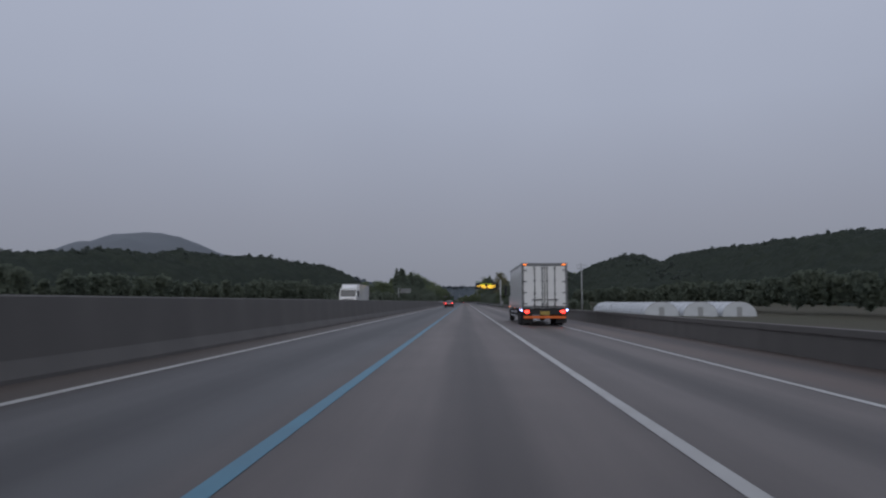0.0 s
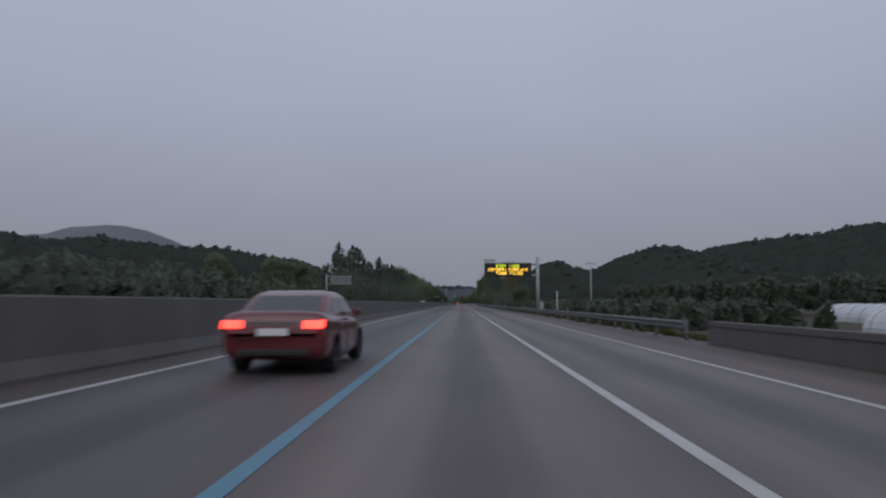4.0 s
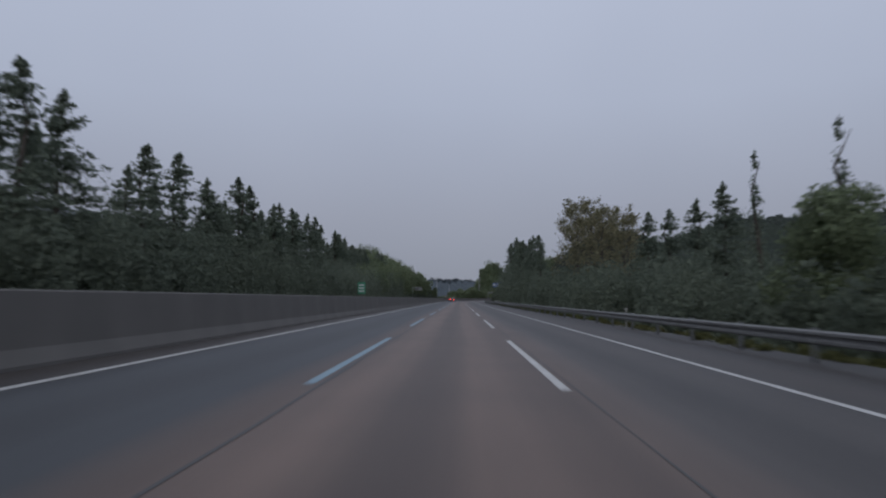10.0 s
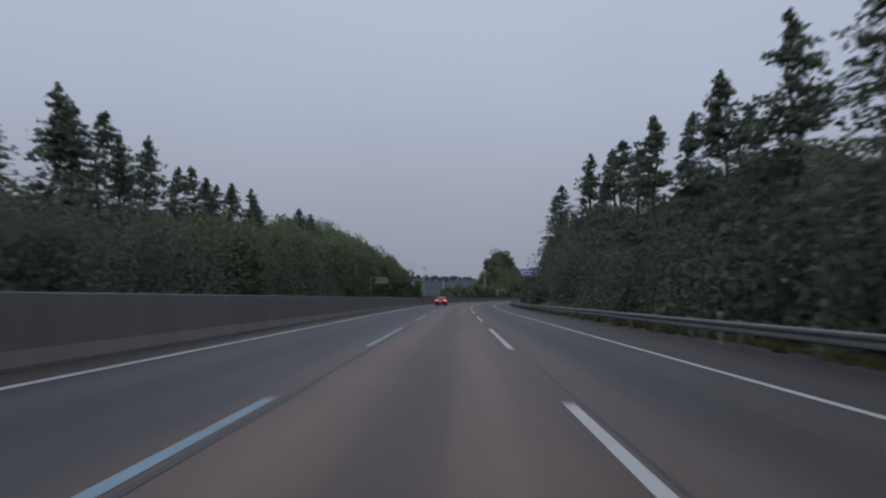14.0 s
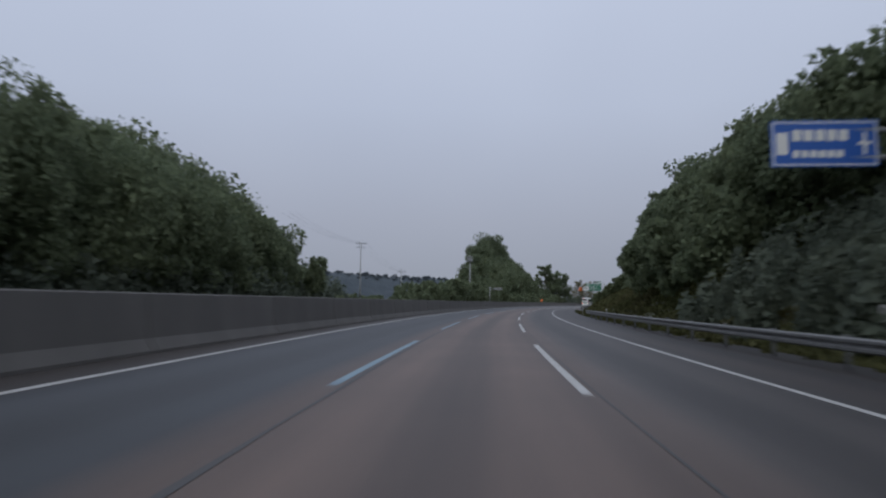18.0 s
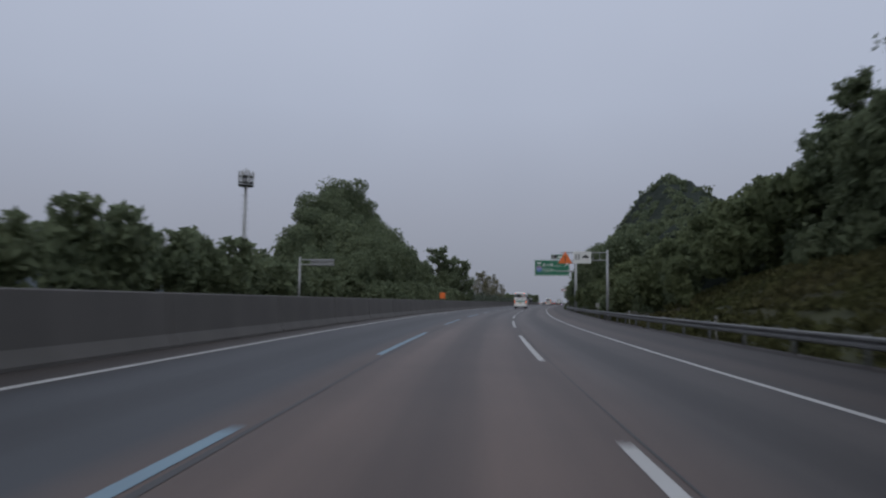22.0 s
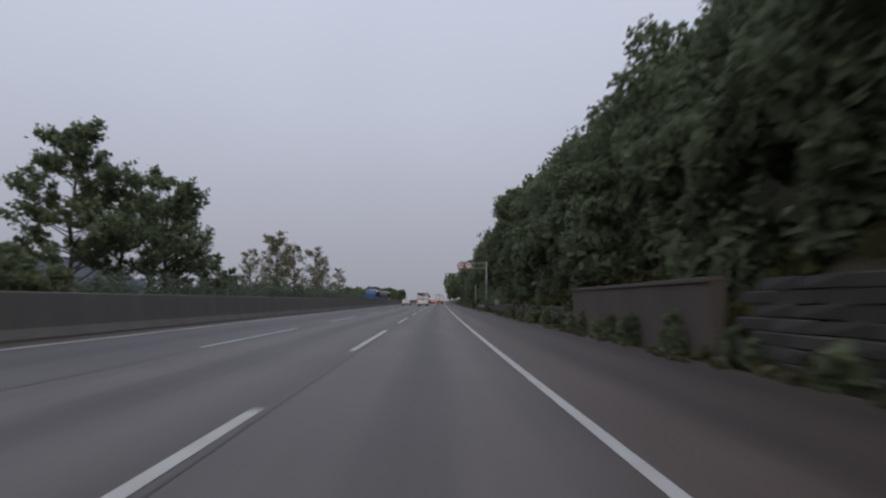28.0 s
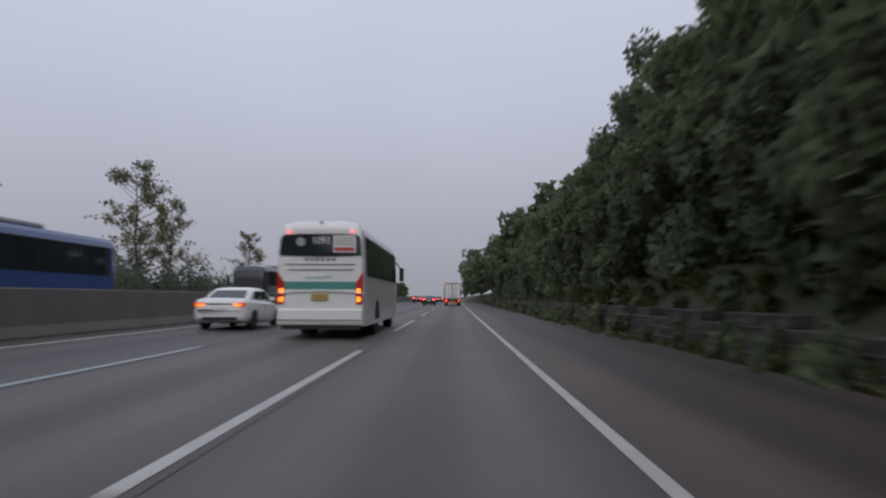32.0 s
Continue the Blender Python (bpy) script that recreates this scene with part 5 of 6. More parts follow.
def coach(label, m, main=True, paint="white", oncoming=False, group=""):
    """A long-distance coach, about 11.4 m."""
    t = thing("coach_bus", label, "bus", group=group)
    L, W, H = 11.0, 1.245, 3.36

    def ring(y, w, z0, z1, top):
        half = [(w, z0), (w + 0.005, z0 + 0.5), (w, z1 - 1.56), (w * 0.965, z1 - 0.42), (w * 0.92, z1 - 0.22), (w * 0.84, z1 - 0.08), (w * 0.55, z1)]
        return [(-x, y, z) for x, z in half] + [(x, y, z) for x, z in reversed(half)]

    rings = [ring(y, w, z0, z1, 0) for y, w, z0, z1 in ((0.0, W * 0.955, 0.50, H - 0.25), (0.03, W * 0.975, 0.42, H - 0.15), (0.12, W * 0.99, 0.38, H - 0.06), (0.3, W, 0.36, H - 0.01), (0.6, W, 0.36, H), (L - 1.2, W, 0.36, H), (L - 0.35, W * 0.985, 0.36, H - 0.1), (L - 0.06, W * 0.95, 0.40, H - 0.4), (L, W * 0.9, 0.45, H - 0.9))]
    body = part("body", loft(rings), M[paint], t, "white coach body", smooth=False)

    def lean(bm):
        """Side glass leans in with the body above the waist."""
        for v in bm.verts:
            v.co.x *= 1 - 0.0307 * max(0.0, v.co.z - 1.80)
        return bm

    # rear face
    rear = bmesh.new()
    a = [rear.verts.new(p) for p in ((-1.165, -0.03, 2.36), (0.0, -0.04, 2.33), (1.165, -0.03, 2.36), (1.13, -0.03, 2.80), (1.06, -0.03, 2.93), (0.6, -0.03, 2.97), (-0.6, -0.03, 2.97), (-1.06, -0.03, 2.93), (-1.13, -0.03, 2.80))]
    rear.faces.new(a)
    g = bmesh.ops.extrude_face_region(rear, geom=list(rear.faces))
    bmesh.ops.translate(rear, vec=(0, 0.06, 0), verts=[v for v in g["geom"] if isinstance(v, bmesh.types.BMVert)])
    bmesh.ops.recalc_face_normals(rear, faces=rear.faces)
    win = part("rear_window", rear, M["glass"], t, "dark rear window with a paper notice")
    if main:
        nt = part("notice", boxes((0.36, 1.0, -0.046, -0.036, 2.44, 2.92)), M["sign_white"], win, "white paper notice")
        for z in (2.82, 2.74, 2.66):
            part("notice_line", boxes((0.42, 0.94, -0.052, -0.046, z, z + 0.035)), M["grey"], win)
        part("notice_band", boxes((0.40, 0.96, -0.052, -0.046, 2.48, 2.58)), M["sign_red"], win, "red bar of print")
        words("1093", 0.27, M["sign_white"], win, Matrix.Translation((0.02, -0.05, 2.77)) @ FACE_BACK, "fleet_number")
        part("round_badge", rod((-0.56, -0.036, 2.74), (-0.56, -0.05, 2.74), 0.125, n=20), M["grey"], win, "pale round badge")
        pieces("maker_bar", [(x, x + 0.10, -0.012, 0.01, 2.21, 2.28) for x in np.arange(-0.45, 0.42, 0.155)], M["steel_dark"], body, "plain dark bar of a maker's mark")
        pieces("operator_mark", [(-0.42, -0.2, -0.014, 0.01, 1.70, 1.77), (-0.17, 0.08, -0.014, 0.01, 1.70, 1.77), (0.1, 0.34, -0.014, 0.01, 1.72, 1.80)], M["mark"], body, "faded pale teal bar of a mark")
    pieces("louvre", [(-0.98, 0.98, -0.02, 0.0, 2.09, 2.12), (-0.92, 0.92, -0.02, 0.0, 1.94, 1.97)], M["midgrey"], body, "dark louvre slot")
    part("stripe", boxes((-1.19, 1.19, -0.006, 0.02, 1.40, 1.62)), M["teal"], body, "teal stripe")
    sw = extrude_profile(((-1.19, 1.28), (-0.6, 1.33), (0, 1.345), (0.6, 1.33), (1.19, 1.28), (1.19, 1.33), (0.6, 1.39), (0, 1.405), (-0.6, 1.39), (-1.19, 1.33)), -0.045, 0.02, axis="y")
    part("trim_bar", sw, M["sign_white"], body, "bright curved trim bar")
    part("plate", box(bmesh.new(), -0.24, 0.24, -0.03, 0.0, 1.08, 1.28, bevel=0.01), M["yellow"], body, "plain yellow plate")
    part("bumper", boxes((-1.2, 1.2, -0.05, 0.12, 0.52, 0.86), bevel=0.04), M[paint], t, "white rear bumper")
    part("engine_skirt", boxes((-1.1, 1.1, 0.1, 0.5, 0.28, 0.46)), M["black"], t)
    for sx in (-1, 1):
        lp = part("lamp_cluster", extrude_profile([(sx * q, z) for q, z in ((1.20, 0.98), (1.02, 0.98), (1.00, 1.10), (1.00, 1.52), (1.05, 1.66), (1.21, 1.90))], -0.03, 0.10, axis="y", bevel=0.015), M["lens"], t, "red vertical lamp cluster")
        for z in (1.06, 1.30):
            lamp(lp, "lit_lamp", (sx * 1.09 - 0.05, sx * 1.09 + 0.05, -0.05, -0.02, z, z + 0.13), "amber", "lit lamp")
        lamp(t, "roof_lamp", (sx * 0.90 - 0.032, sx * 0.90 + 0.032, -0.03, 0.06, 3.01, 3.055), "tail", "small lit red roof lamp")
        # side glass, one pane after another
        y = 0.75
        while y < L - 1.9:
            part("side_window", lean(extrude_profile(((y, 1.82), (y, 2.90), (y + 1.42, 2.90), (y + 1.42, 1.82)), min(sx * 1.235, sx * 1.262), max(sx * 1.235, sx * 1.262))), M["glass"], t, "dark side window")
            y += 1.47
        part("window_band", lean(boxes((min(sx * 1.23, sx * 1.252), max(sx * 1.23, sx * 1.252), 0.45, L - 0.9, 1.80, 2.94))), M["black"], t, "black window surround")
        for yy in (0.6, 4.4, 5.9, 7.4):
            part("hatch", box(bmesh.new(), min(sx * 1.24, sx * 1.256), max(sx * 1.24, sx * 1.256), yy + 0.02, yy + 1.42 if yy > 1 else yy + 1.2, 0.44, 1.16, bevel=0.006), M[paint], t)
        wheel(t, sx * 1.22, 3.2, 0.5, 0.5, sx)
        wheel(t, sx * 1.22, L - 2.6, 0.5, 0.3, sx)
        part("wheel_arch", extrude_profile([(3.2 + 0.62 * math.cos(a), 0.5 + 0.6 * math.sin(a)) for a in np.linspace(0, math.pi, 11)], min(sx * 1.1, sx * 1.254), max(sx * 1.1, sx * 1.254)), M["black"], t)
        part("wheel_arch", extrude_profile([(L - 2.6 + 0.62 * math.cos(a), 0.5 + 0.6 * math.sin(a)) for a in np.linspace(0, math.pi, 11)], min(sx * 1.1, sx * 1.254), max(sx * 1.1, sx * 1.254)), M["black"], t)
        bm = box(bmesh.new(), min(sx * 1.3, sx * 1.5), max(sx * 1.3, sx * 1.5), L + 0.2, L + 0.32, 1.9, 2.5, bevel=0.04)
        tube(bm, (sx * 1.15, L - 0.2, 2.75), (sx * 1.38, L + 0.26, 2.45), 0.025, n=6)
        part("mirror", bm, M["black"], t, "black arm mirror")
        lamp(t, "head_lamp", (sx * 0.88 - 0.2, sx * 0.88 + 0.2, L - 0.02, L + 0.05, 0.72, 0.92), "head" if oncoming else "grey")
    part("windscreen", loft([[(-1.02, L - 0.02, 1.25), (1.02, L - 0.02, 1.25), (1.0, L - 0.22, 2.75), (-1.0, L - 0.22, 2.75)], [(-1.02, L + 0.03, 1.25), (1.02, L + 0.03, 1.25), (1.0, L - 0.12, 2.78), (-1.0, L - 0.12, 2.78)]]), M["glass"], t)
    part("roof_unit", box(bmesh.new(), -0.8, 0.8, 4.2, 7.2, H - 0.05, H + 0.16, bevel=0.06), M["grey"], t, "pale roof cooling unit")
    part("camera_pod", box(bmesh.new(), -0.05, 0.05, 0.05, 0.2, 3.26, 3.34, bevel=0.02), M["grey"], t)
    t.matrix_world = m
    return t


def saloon(name, label, m, paint, lit="tail_dim", turn="tail_dim", oncoming=False, group=""):
    """A four-door saloon, 4.5 m long."""
    t = thing(name, label, "car", group=group)

    def ring(y, w, z0, z1):
        """Half a section: sill, door, shoulder crease, deck; then mirrored."""
        m = (z0 + z1) / 2
        half = [(0.88, z0), (0.96, z0 + 0.06), (0.995, z0 + 0.16), (1.0, m - 0.03), (0.985, m + 0.08), (0.992, z1 - 0.15), (0.955, z1 - 0.07), (0.88, z1 - 0.015), (0.72, z1 + 0.008), (0.4, z1 + 0.022)]
        return [(-w * q, y, z) for q, z in half] + [(w * q, y, z) for q, z in reversed(half)]

    def between(rows_, k=4):
        """Sections on a smooth curve through the given ones."""
        q = np.array([rows_[0], *rows_, rows_[-1]], float)
        out = []
        for i in range(1, len(q) - 2):
            for f in np.arange(k) / k:
                a, b_, c, d = q[i - 1], q[i], q[i + 1], q[i + 2]
                out.append(0.5 * (2 * b_ + (c - a) * f + (2 * a - 5 * b_ + 4 * c - d) * f ** 2 + (3 * b_ - a - 3 * c + d) * f ** 3))
        return [tuple(map(float, r)) for r in out] + [tuple(rows_[-1])]

    rows = ((0.0, 0.70, 0.44, 0.80), (0.04, 0.80, 0.36, 0.95), (0.12, 0.855, 0.30, 1.02), (0.26, 0.88, 0.26, 1.05), (0.75, 0.895, 0.2, 1.02), (1.6, 0.90, 0.18, 0.98), (2.9, 0.90, 0.18, 0.95), (3.6, 0.885, 0.2, 0.86), (4.15, 0.84, 0.24, 0.76), (4.4, 0.74, 0.3, 0.66), (4.48, 0.6, 0.38, 0.58))
    body = part("body", loft([ring(*r) for r in between(rows)]), M[paint], t, smooth=True)
    levels = ((0.80, 0.42, 3.52, 0.94), (0.69, 1.22, 2.66, 1.34), (0.62, 1.46, 2.40, 1.41), (0.46, 1.64, 2.2, 1.44))
    cabin = loft([[(-w, y0, z), (w, y0, z), (w, y1, z), (-w, y1, z)] for w, y0, y1, z in levels])
    bmesh.ops.bevel(cabin, geom=list(cabin.edges), offset=0.05, segments=3, profile=0.5, affect="EDGES")
    part("roof", cabin, M[paint], t, "painted roof and pillars", smooth=True)
    (wa, ra, fa, za), (wb, rb, fb, zb) = levels[:2]

    def pane(name, pts, label):
        """A pane laid just proud of the cabin's side."""
        bm = bmesh.new()
        f = bm.faces.new([bm.verts.new(p) for p in pts])
        f.normal_update()
        n = f.normal.copy()
        if n.dot(Vector(pts[0]) - Vector((0, 2.0, 1.1))) < 0:
            n = -n
        g = bmesh.ops.extrude_face_region(bm, geom=[f])
        bmesh.ops.translate(bm, vec=n * 0.012, verts=[v for v in g["geom"] if isinstance(v, bmesh.types.BMVert)])
        bmesh.ops.recalc_face_normals(bm, faces=bm.faces)
        part(name, bm, M["glass"], t, label)

    def on_side(sx, f, k):
        """k: height between the two levels; f: along the car."""
        return (sx * (wa + (wb - wa) * k), ra + (rb - ra) * k + f * ((fa + (fb - fa) * k) - (ra + (rb - ra) * k)), za + (zb - za) * k)

    def on_end(x, k, rear_):
        y = ra + (rb - ra) * k if rear_ else fa + (fb - fa) * k
        return (x * (wa + (wb - wa) * k), y, za + (zb - za) * k)

    pane("rear_window", [on_end(x, k, True) for x, k in ((-0.84, 0.16), (0.84, 0.16), (0.80, 0.96), (-0.80, 0.96))], "dark sloping rear window")
    pane("windscreen", [on_end(x, k, False) for x, k in ((-0.88, 0.10), (0.88, 0.10), (0.84, 0.95), (-0.84, 0.95))], "dark windscreen")
    for sx in (-1, 1):
        pane("side_window", [on_side(sx, f, k) for f, k in ((0.50, 0.14), (0.50, 0.90), (0.90, 0.90), (0.88, 0.14))], "dark side window")
        pane("side_window", [on_side(sx, f, k) for f, k in ((0.16, 0.24), (0.16, 0.78), (0.22, 0.90), (0.47, 0.90), (0.47, 0.16))], "dark side window")
    for sx in (-1, 1):
        lp = part("tail_lamp", extrude_profile(((0.0, 0.78), (0.03, 0.91), (0.36, 0.95), (0.30, 0.86)), min(sx * 0.50, sx * 0.845), max(sx * 0.50, sx * 0.845), bevel=0.015), M[lit], t, "red tail lamp")
        lp.matrix_basis = Matrix.Translation((0, -0.02, 0))
        lamp(lp, "turn_lamp", (sx * 0.62 - 0.09, sx * 0.62 + 0.09, -0.02, 0.0, 0.80, 0.87), turn, "lit lamp")
        lamp(t, "head_lamp", (sx * 0.66 - 0.14, sx * 0.66 + 0.14, 4.28, 4.40, 0.6, 0.72), "head" if oncoming else "grey")
        for yy in (0.92, 3.62):
            wheel(t, sx * 0.905, yy, 0.335, 0.22, sx, "grey")
            part("wheel_arch", extrude_profile([(yy + 0.38 * math.cos(a), 0.3 + 0.38 * math.sin(a)) for a in np.linspace(-0.15, math.pi + 0.15, 12)], min(sx * 0.8, sx * 0.905), max(sx * 0.8, sx * 0.905)), M["black"], t)
        part("door_mirror", box(bmesh.new(), min(sx * 0.86, sx * 1.03), max(sx * 0.86, sx * 1.03), 2.75, 2.9, 0.96, 1.09, bevel=0.03), M[paint], t)
        pieces("door_line", [(min(sx * 0.897, sx * 0.904), max(sx * 0.897, sx * 0.904), yy, yy + 0.015, 0.3, 0.93) for yy in (1.25, 2.02, 3.0)], M["black"], t)
        pieces("door_handle", [(min(sx * 0.893, sx * 0.915), max(sx * 0.893, sx * 0.915), yy, yy + 0.16, 0.80, 0.825) for yy in (1.38, 2.2)], M["chrome"], t)
    part("boot_trim", boxes((-0.42, 0.42, -0.022, 0.02, 0.86, 0.89)), M["chrome"], t, "bright boot trim")
    part("plate", box(bmesh.new(), -0.26, 0.26, -0.03, 0.02, 0.66, 0.78, bevel=0.008), M["sign_white"], t, "plain white plate")
    part("rear_skirt", boxes((-0.6, 0.6, -0.02, 0.1, 0.33, 0.44), bevel=0.02), M["black"], t, "black lower bumper")
    t.matrix_world = m
    return t


box_truck("white insulated box truck with lit amber and red lamps", on_road(36.8, 6.0))
saloon("red_saloon", "dark red saloon car with lit tail lamps in the inner lane", on_road(135.0, -1.6), "red", "tail", "tail")
saloon("red_saloon", "dark red saloon car with bright brake lamps in the inner lane", on_road(548.0, -1.7), "red", "tail", "tail")
coach("white coach bus with lit tail lamps keeping to the middle lane", on_road(838.5, 1.85), group="white coaches")
coach("white coach bus with teal stripe, dark glass and lit tail lamps", on_road(1050.7, 1.95), group="white coaches")
saloon("white_saloon", "white saloon car with lit amber and red lamps beside the coach", on_road(1054.0, -2.05, turn=-1.0), "white", "tail_dim", "amber")
box_truck("distant white box truck with lit tail lamps", on_road(1133, 5.35), detail=True, group="traffic ahead")
saloon("dark_saloon", "distant dark saloon with bright brake lamps in the middle lane", on_road(1130, 1.9), "darkpaint", "tail", "tail", group="traffic ahead")
saloon("red_saloon", "distant dark red saloon with bright brake lamps in the inner lane", on_road(1162, -1.7), "red", "tail", "tail", group="traffic ahead")
saloon("dark_saloon", "distant dark saloon with lit tail lamps far ahead", on_road(1185, 2.0), "darkpaint", "tail", "tail", group="traffic ahead")


def facing(s, X):
    return on_road(s, X) @ Matrix.Rotation(math.pi, 4, "Z")


box_truck("oncoming white box truck with lit head lamps", facing(101.5, -14.2), detail=False, group="oncoming traffic")
saloon("pale_saloon", "oncoming pale saloon behind the median wall", facing(312, -9.2), "silver", oncoming=True, group="oncoming traffic")
coach("oncoming blue and white coach", facing(1059.5, -9.6), main=False, paint="bluepaint", oncoming=True, group="oncoming traffic")
coach("oncoming dark coach with lit head lamps", facing(1093, -9.8), main=False, paint="darkpaint", oncoming=True, group="oncoming traffic")

# ---------------------------------------------------------------- signs, posts and poles
def post_at(name, label, category, s, X, group=""):
    """A thing whose frame has x across the road, y ahead, z up, its origin on the road's line at s."""
    return thing(name, label, category, group=group, pose_=Matrix.Translation(at(s, 0, 0)) @ Matrix.Rotation(-heading(s), 4, "Z"))


def foot(s, X):
    return float(ground_z(s, X)) - 0.1


def bars(rows, y=-0.02):
    bm = bmesh.new()
    for x0, x1, z0, z1 in rows:
        box(bm, x0, x1, y - 0.008, y, z0, z1)
    return bm


# amber display board on its arm
_v = post_at("message_sign", "lit amber message board on a grey cantilever post", "message sign", 235, 14.2)
part("post", rod((14.2, 0, foot(235, 14.2)), (14.2, 0, 8.75), 0.30, 0.27, n=16), M["grey"], _v, "thick grey steel post")
part("base_plate", boxes((13.7, 14.7, -0.5, 0.5, foot(235, 14.2) - 0.1, foot(235, 14.2) + 0.35), bevel=0.03), M["concrete"], _v)
for z in (5.75, 7.55):
    part("arm", rod((5.6, 0.25, z), (14.2, 0.05, z), 0.13, 0.16, n=12), M["grey"], _v, "grey steel arm")
_c = part("display", boxes((5.4, 13.15, -0.35, 0.15, 5.55, 7.8), bevel=0.04), M["board"], _v, "black display casing")
_rl = random.Random(8)


def led_row(z0, z1, spans):
    """Lit glyph-sized clusters of thin strokes."""
    hgt = z1 - z0
    for x0, x1, mat in spans:
        x = x0
        while x < x1 - 0.2:
            w = 0.38
            rows = [(x, x + w * _rl.uniform(0.45, 1.0), z0 + q * hgt - 0.028, z0 + q * hgt + 0.028) for q in (0.08, 0.5, 0.92) if _rl.random() < 0.85]
            rows += [(x + w * q - 0.026, x + w * q + 0.026, z0 + hgt * _rl.choice((0.0, 0.45)), z1) for q in (0.12, 0.62, 0.9) if _rl.random() < 0.72]
            bm = bmesh.new()
            for i, (q0, q1, w0, w1) in enumerate(rows):
                box(bm, q0, q1, -0.362 - 0.003 * i, -0.352, w0, w1)
            part("lit_glyph", bm, M[mat], _c, "lit bars of a text sign")
            x += 0.45


led_row(7.05, 7.50, ((7.2, 8.9, "led_lime"), (9.4, 11.2, "led_lime")))
led_row(6.45, 6.90, ((6.0, 9.2, "led"), (9.4, 12.6, "led")))
led_row(5.85, 6.30, ((7.3, 9.2, "led"), (9.6, 11.6, "led")))
part("name_plate", boxes((5.4, 7.1, -0.2, -0.1, 8.0, 8.42)), M["sign_green"], _v, "small green name plate")
part("name_bars", bars(((5.55, 6.0, 8.12, 8.3), (6.1, 6.5, 8.12, 8.3), (6.6, 6.95, 8.12, 8.3)), -0.21), M["sign_white"], _v)
part("plate_bracket", boxes((5.7, 5.76, -0.15, -0.05, 7.75, 8.0), (6.7, 6.76, -0.15, -0.05, 7.75, 8.0)), M["steel_dark"], _v)
part("control_box", boxes((14.5, 15.1, -0.35, 0.35, 0.2, 1.4), bevel=0.03), M["grey"], _v, "grey control cabinet")

# back of a sign for the oncoming side
for s, px, x0, x1, z0, z1, top in ((242, -22.4, -21.7, -18.0, 4.4, 6.0, 6.3), (592, -22.5, -21.5, -18.4, 4.7, 6.1, 6.4), (773, -20.5, -19.3, -16.6, 5.0, 5.8, 6.0)):
    _g = post_at("sign_back", "grey back of a sign board on a cantilever post", "road sign", s, px, "signs of the oncoming side")
    part("post", rod((px, 0, foot(s, px)), (px, 0, top), 0.14, 0.11, n=12), M["grey"], _g)
    part("arm", rod((px, 0.05, z1 - 0.1), (x1, 0.05, z1 - 0.1), 0.06, n=8), M["grey"], _g)
    part("arm", rod((px, 0.05, z0 + 0.15), (x1, 0.05, z0 + 0.15), 0.06, n=8), M["grey"], _g)
    _b = part("board", boxes((x0, x1, 0.1, 0.14, z0, z1)), M["midgrey"], _g, "dull grey board back")
    part("stiffener", boxes(*((x0, x1, 0.05, 0.1, z, z + 0.06) for z in np.linspace(z0 + 0.1, z1 - 0.2, 4))), M["grey"], _b)

# blue service-area sign
_s = 591
_g = post_at("service_sign", "blue service sign on a grey cantilever post", "road sign", _s, 16.7)
part("post", rod((16.7, 0, foot(_s, 16.7)), (16.7, 0, 8.3), 0.2, 0.16, n=14), M["grey"], _g)
for z in (6.5, 7.5):
    part("arm", rod((12.4, 0.12, z), (16.7, 0.05, z), 0.08, n=10), M["grey"], _g)
_b = part("board", boxes((12.2, 15.9, 0.0, 0.05, 6.15, 7.85), bevel=0.01), M["sign_blue"], _g, "blue board with a white edge")
part("border", bars(((12.26, 15.84, 7.74, 7.79), (12.26, 15.84, 6.21, 6.26), (12.26, 12.31, 6.26, 7.74), (15.79, 15.84, 6.26, 7.74)), 0.0), M["sign_white"], _b)
part("text_bars", bars([(12.95 + 0.40 * i, 13.27 + 0.40 * i, 7.1, 7.5) for i in range(5)] + [(12.95 + 0.3 * i, 13.19 + 0.3 * i, 6.5, 6.75) for i in range(6)], 0.0), M["sign_white"], _b, "pale bars of print")
part("arrow", bars(((15.2, 15.65, 6.95, 7.07), (15.37, 15.48, 6.6, 7.4), (12.4, 12.8, 6.6, 7.4)), 0.0), M["sign_white"], _b)

# cabinet behind the rail
_g = post_at("roadside_cabinet", "pale grey roadside cabinet on a concrete foot", "cabinet", 586, 13.4)
part("body", boxes((12.95, 13.85, -0.2, 0.25, 0.35, 1.25), bevel=0.03), M["grey"], _g, "pale grey metal body")
part("door", boxes((13.0, 13.8, -0.225, -0.2, 0.42, 1.18), bevel=0.008), M["post_grey"], _g)
part("foot", boxes((12.9, 13.9, -0.25, 0.3, foot(586, 13.4) - 0.2, 0.35), bevel=0.02), M["concrete"], _g, "concrete foot")

# pale box on a stand in the grass, and the pole at the end of the wall
_g = post_at("meter_box", "small pale metal box on a stand in the roadside grass", "box", 1012, 14.9)
part("box", boxes((14.55, 15.2, -0.18, 0.18, 0.85, 1.85), bevel=0.03), M["grey"], _g, "pale grey metal box")
part("door", boxes((14.6, 15.15, -0.205, -0.18, 0.92, 1.78), bevel=0.008), M["post_grey"], _g)
part("stand", rod((14.87, 0, foot(1012, 14.9) - 0.1), (14.87, 0, 0.85), 0.06, n=10), M["steel_dark"], _g)
_g = post_at("short_pole", "short grey steel pole at the end of the block wall", "pole", 1033.2, 13.0)
part("pole", rod((13.0, 0, foot(1033.2, 13.0) - 0.2), (13.0, 0, 4.2), 0.11, 0.09, n=12), M["grey"], _g)
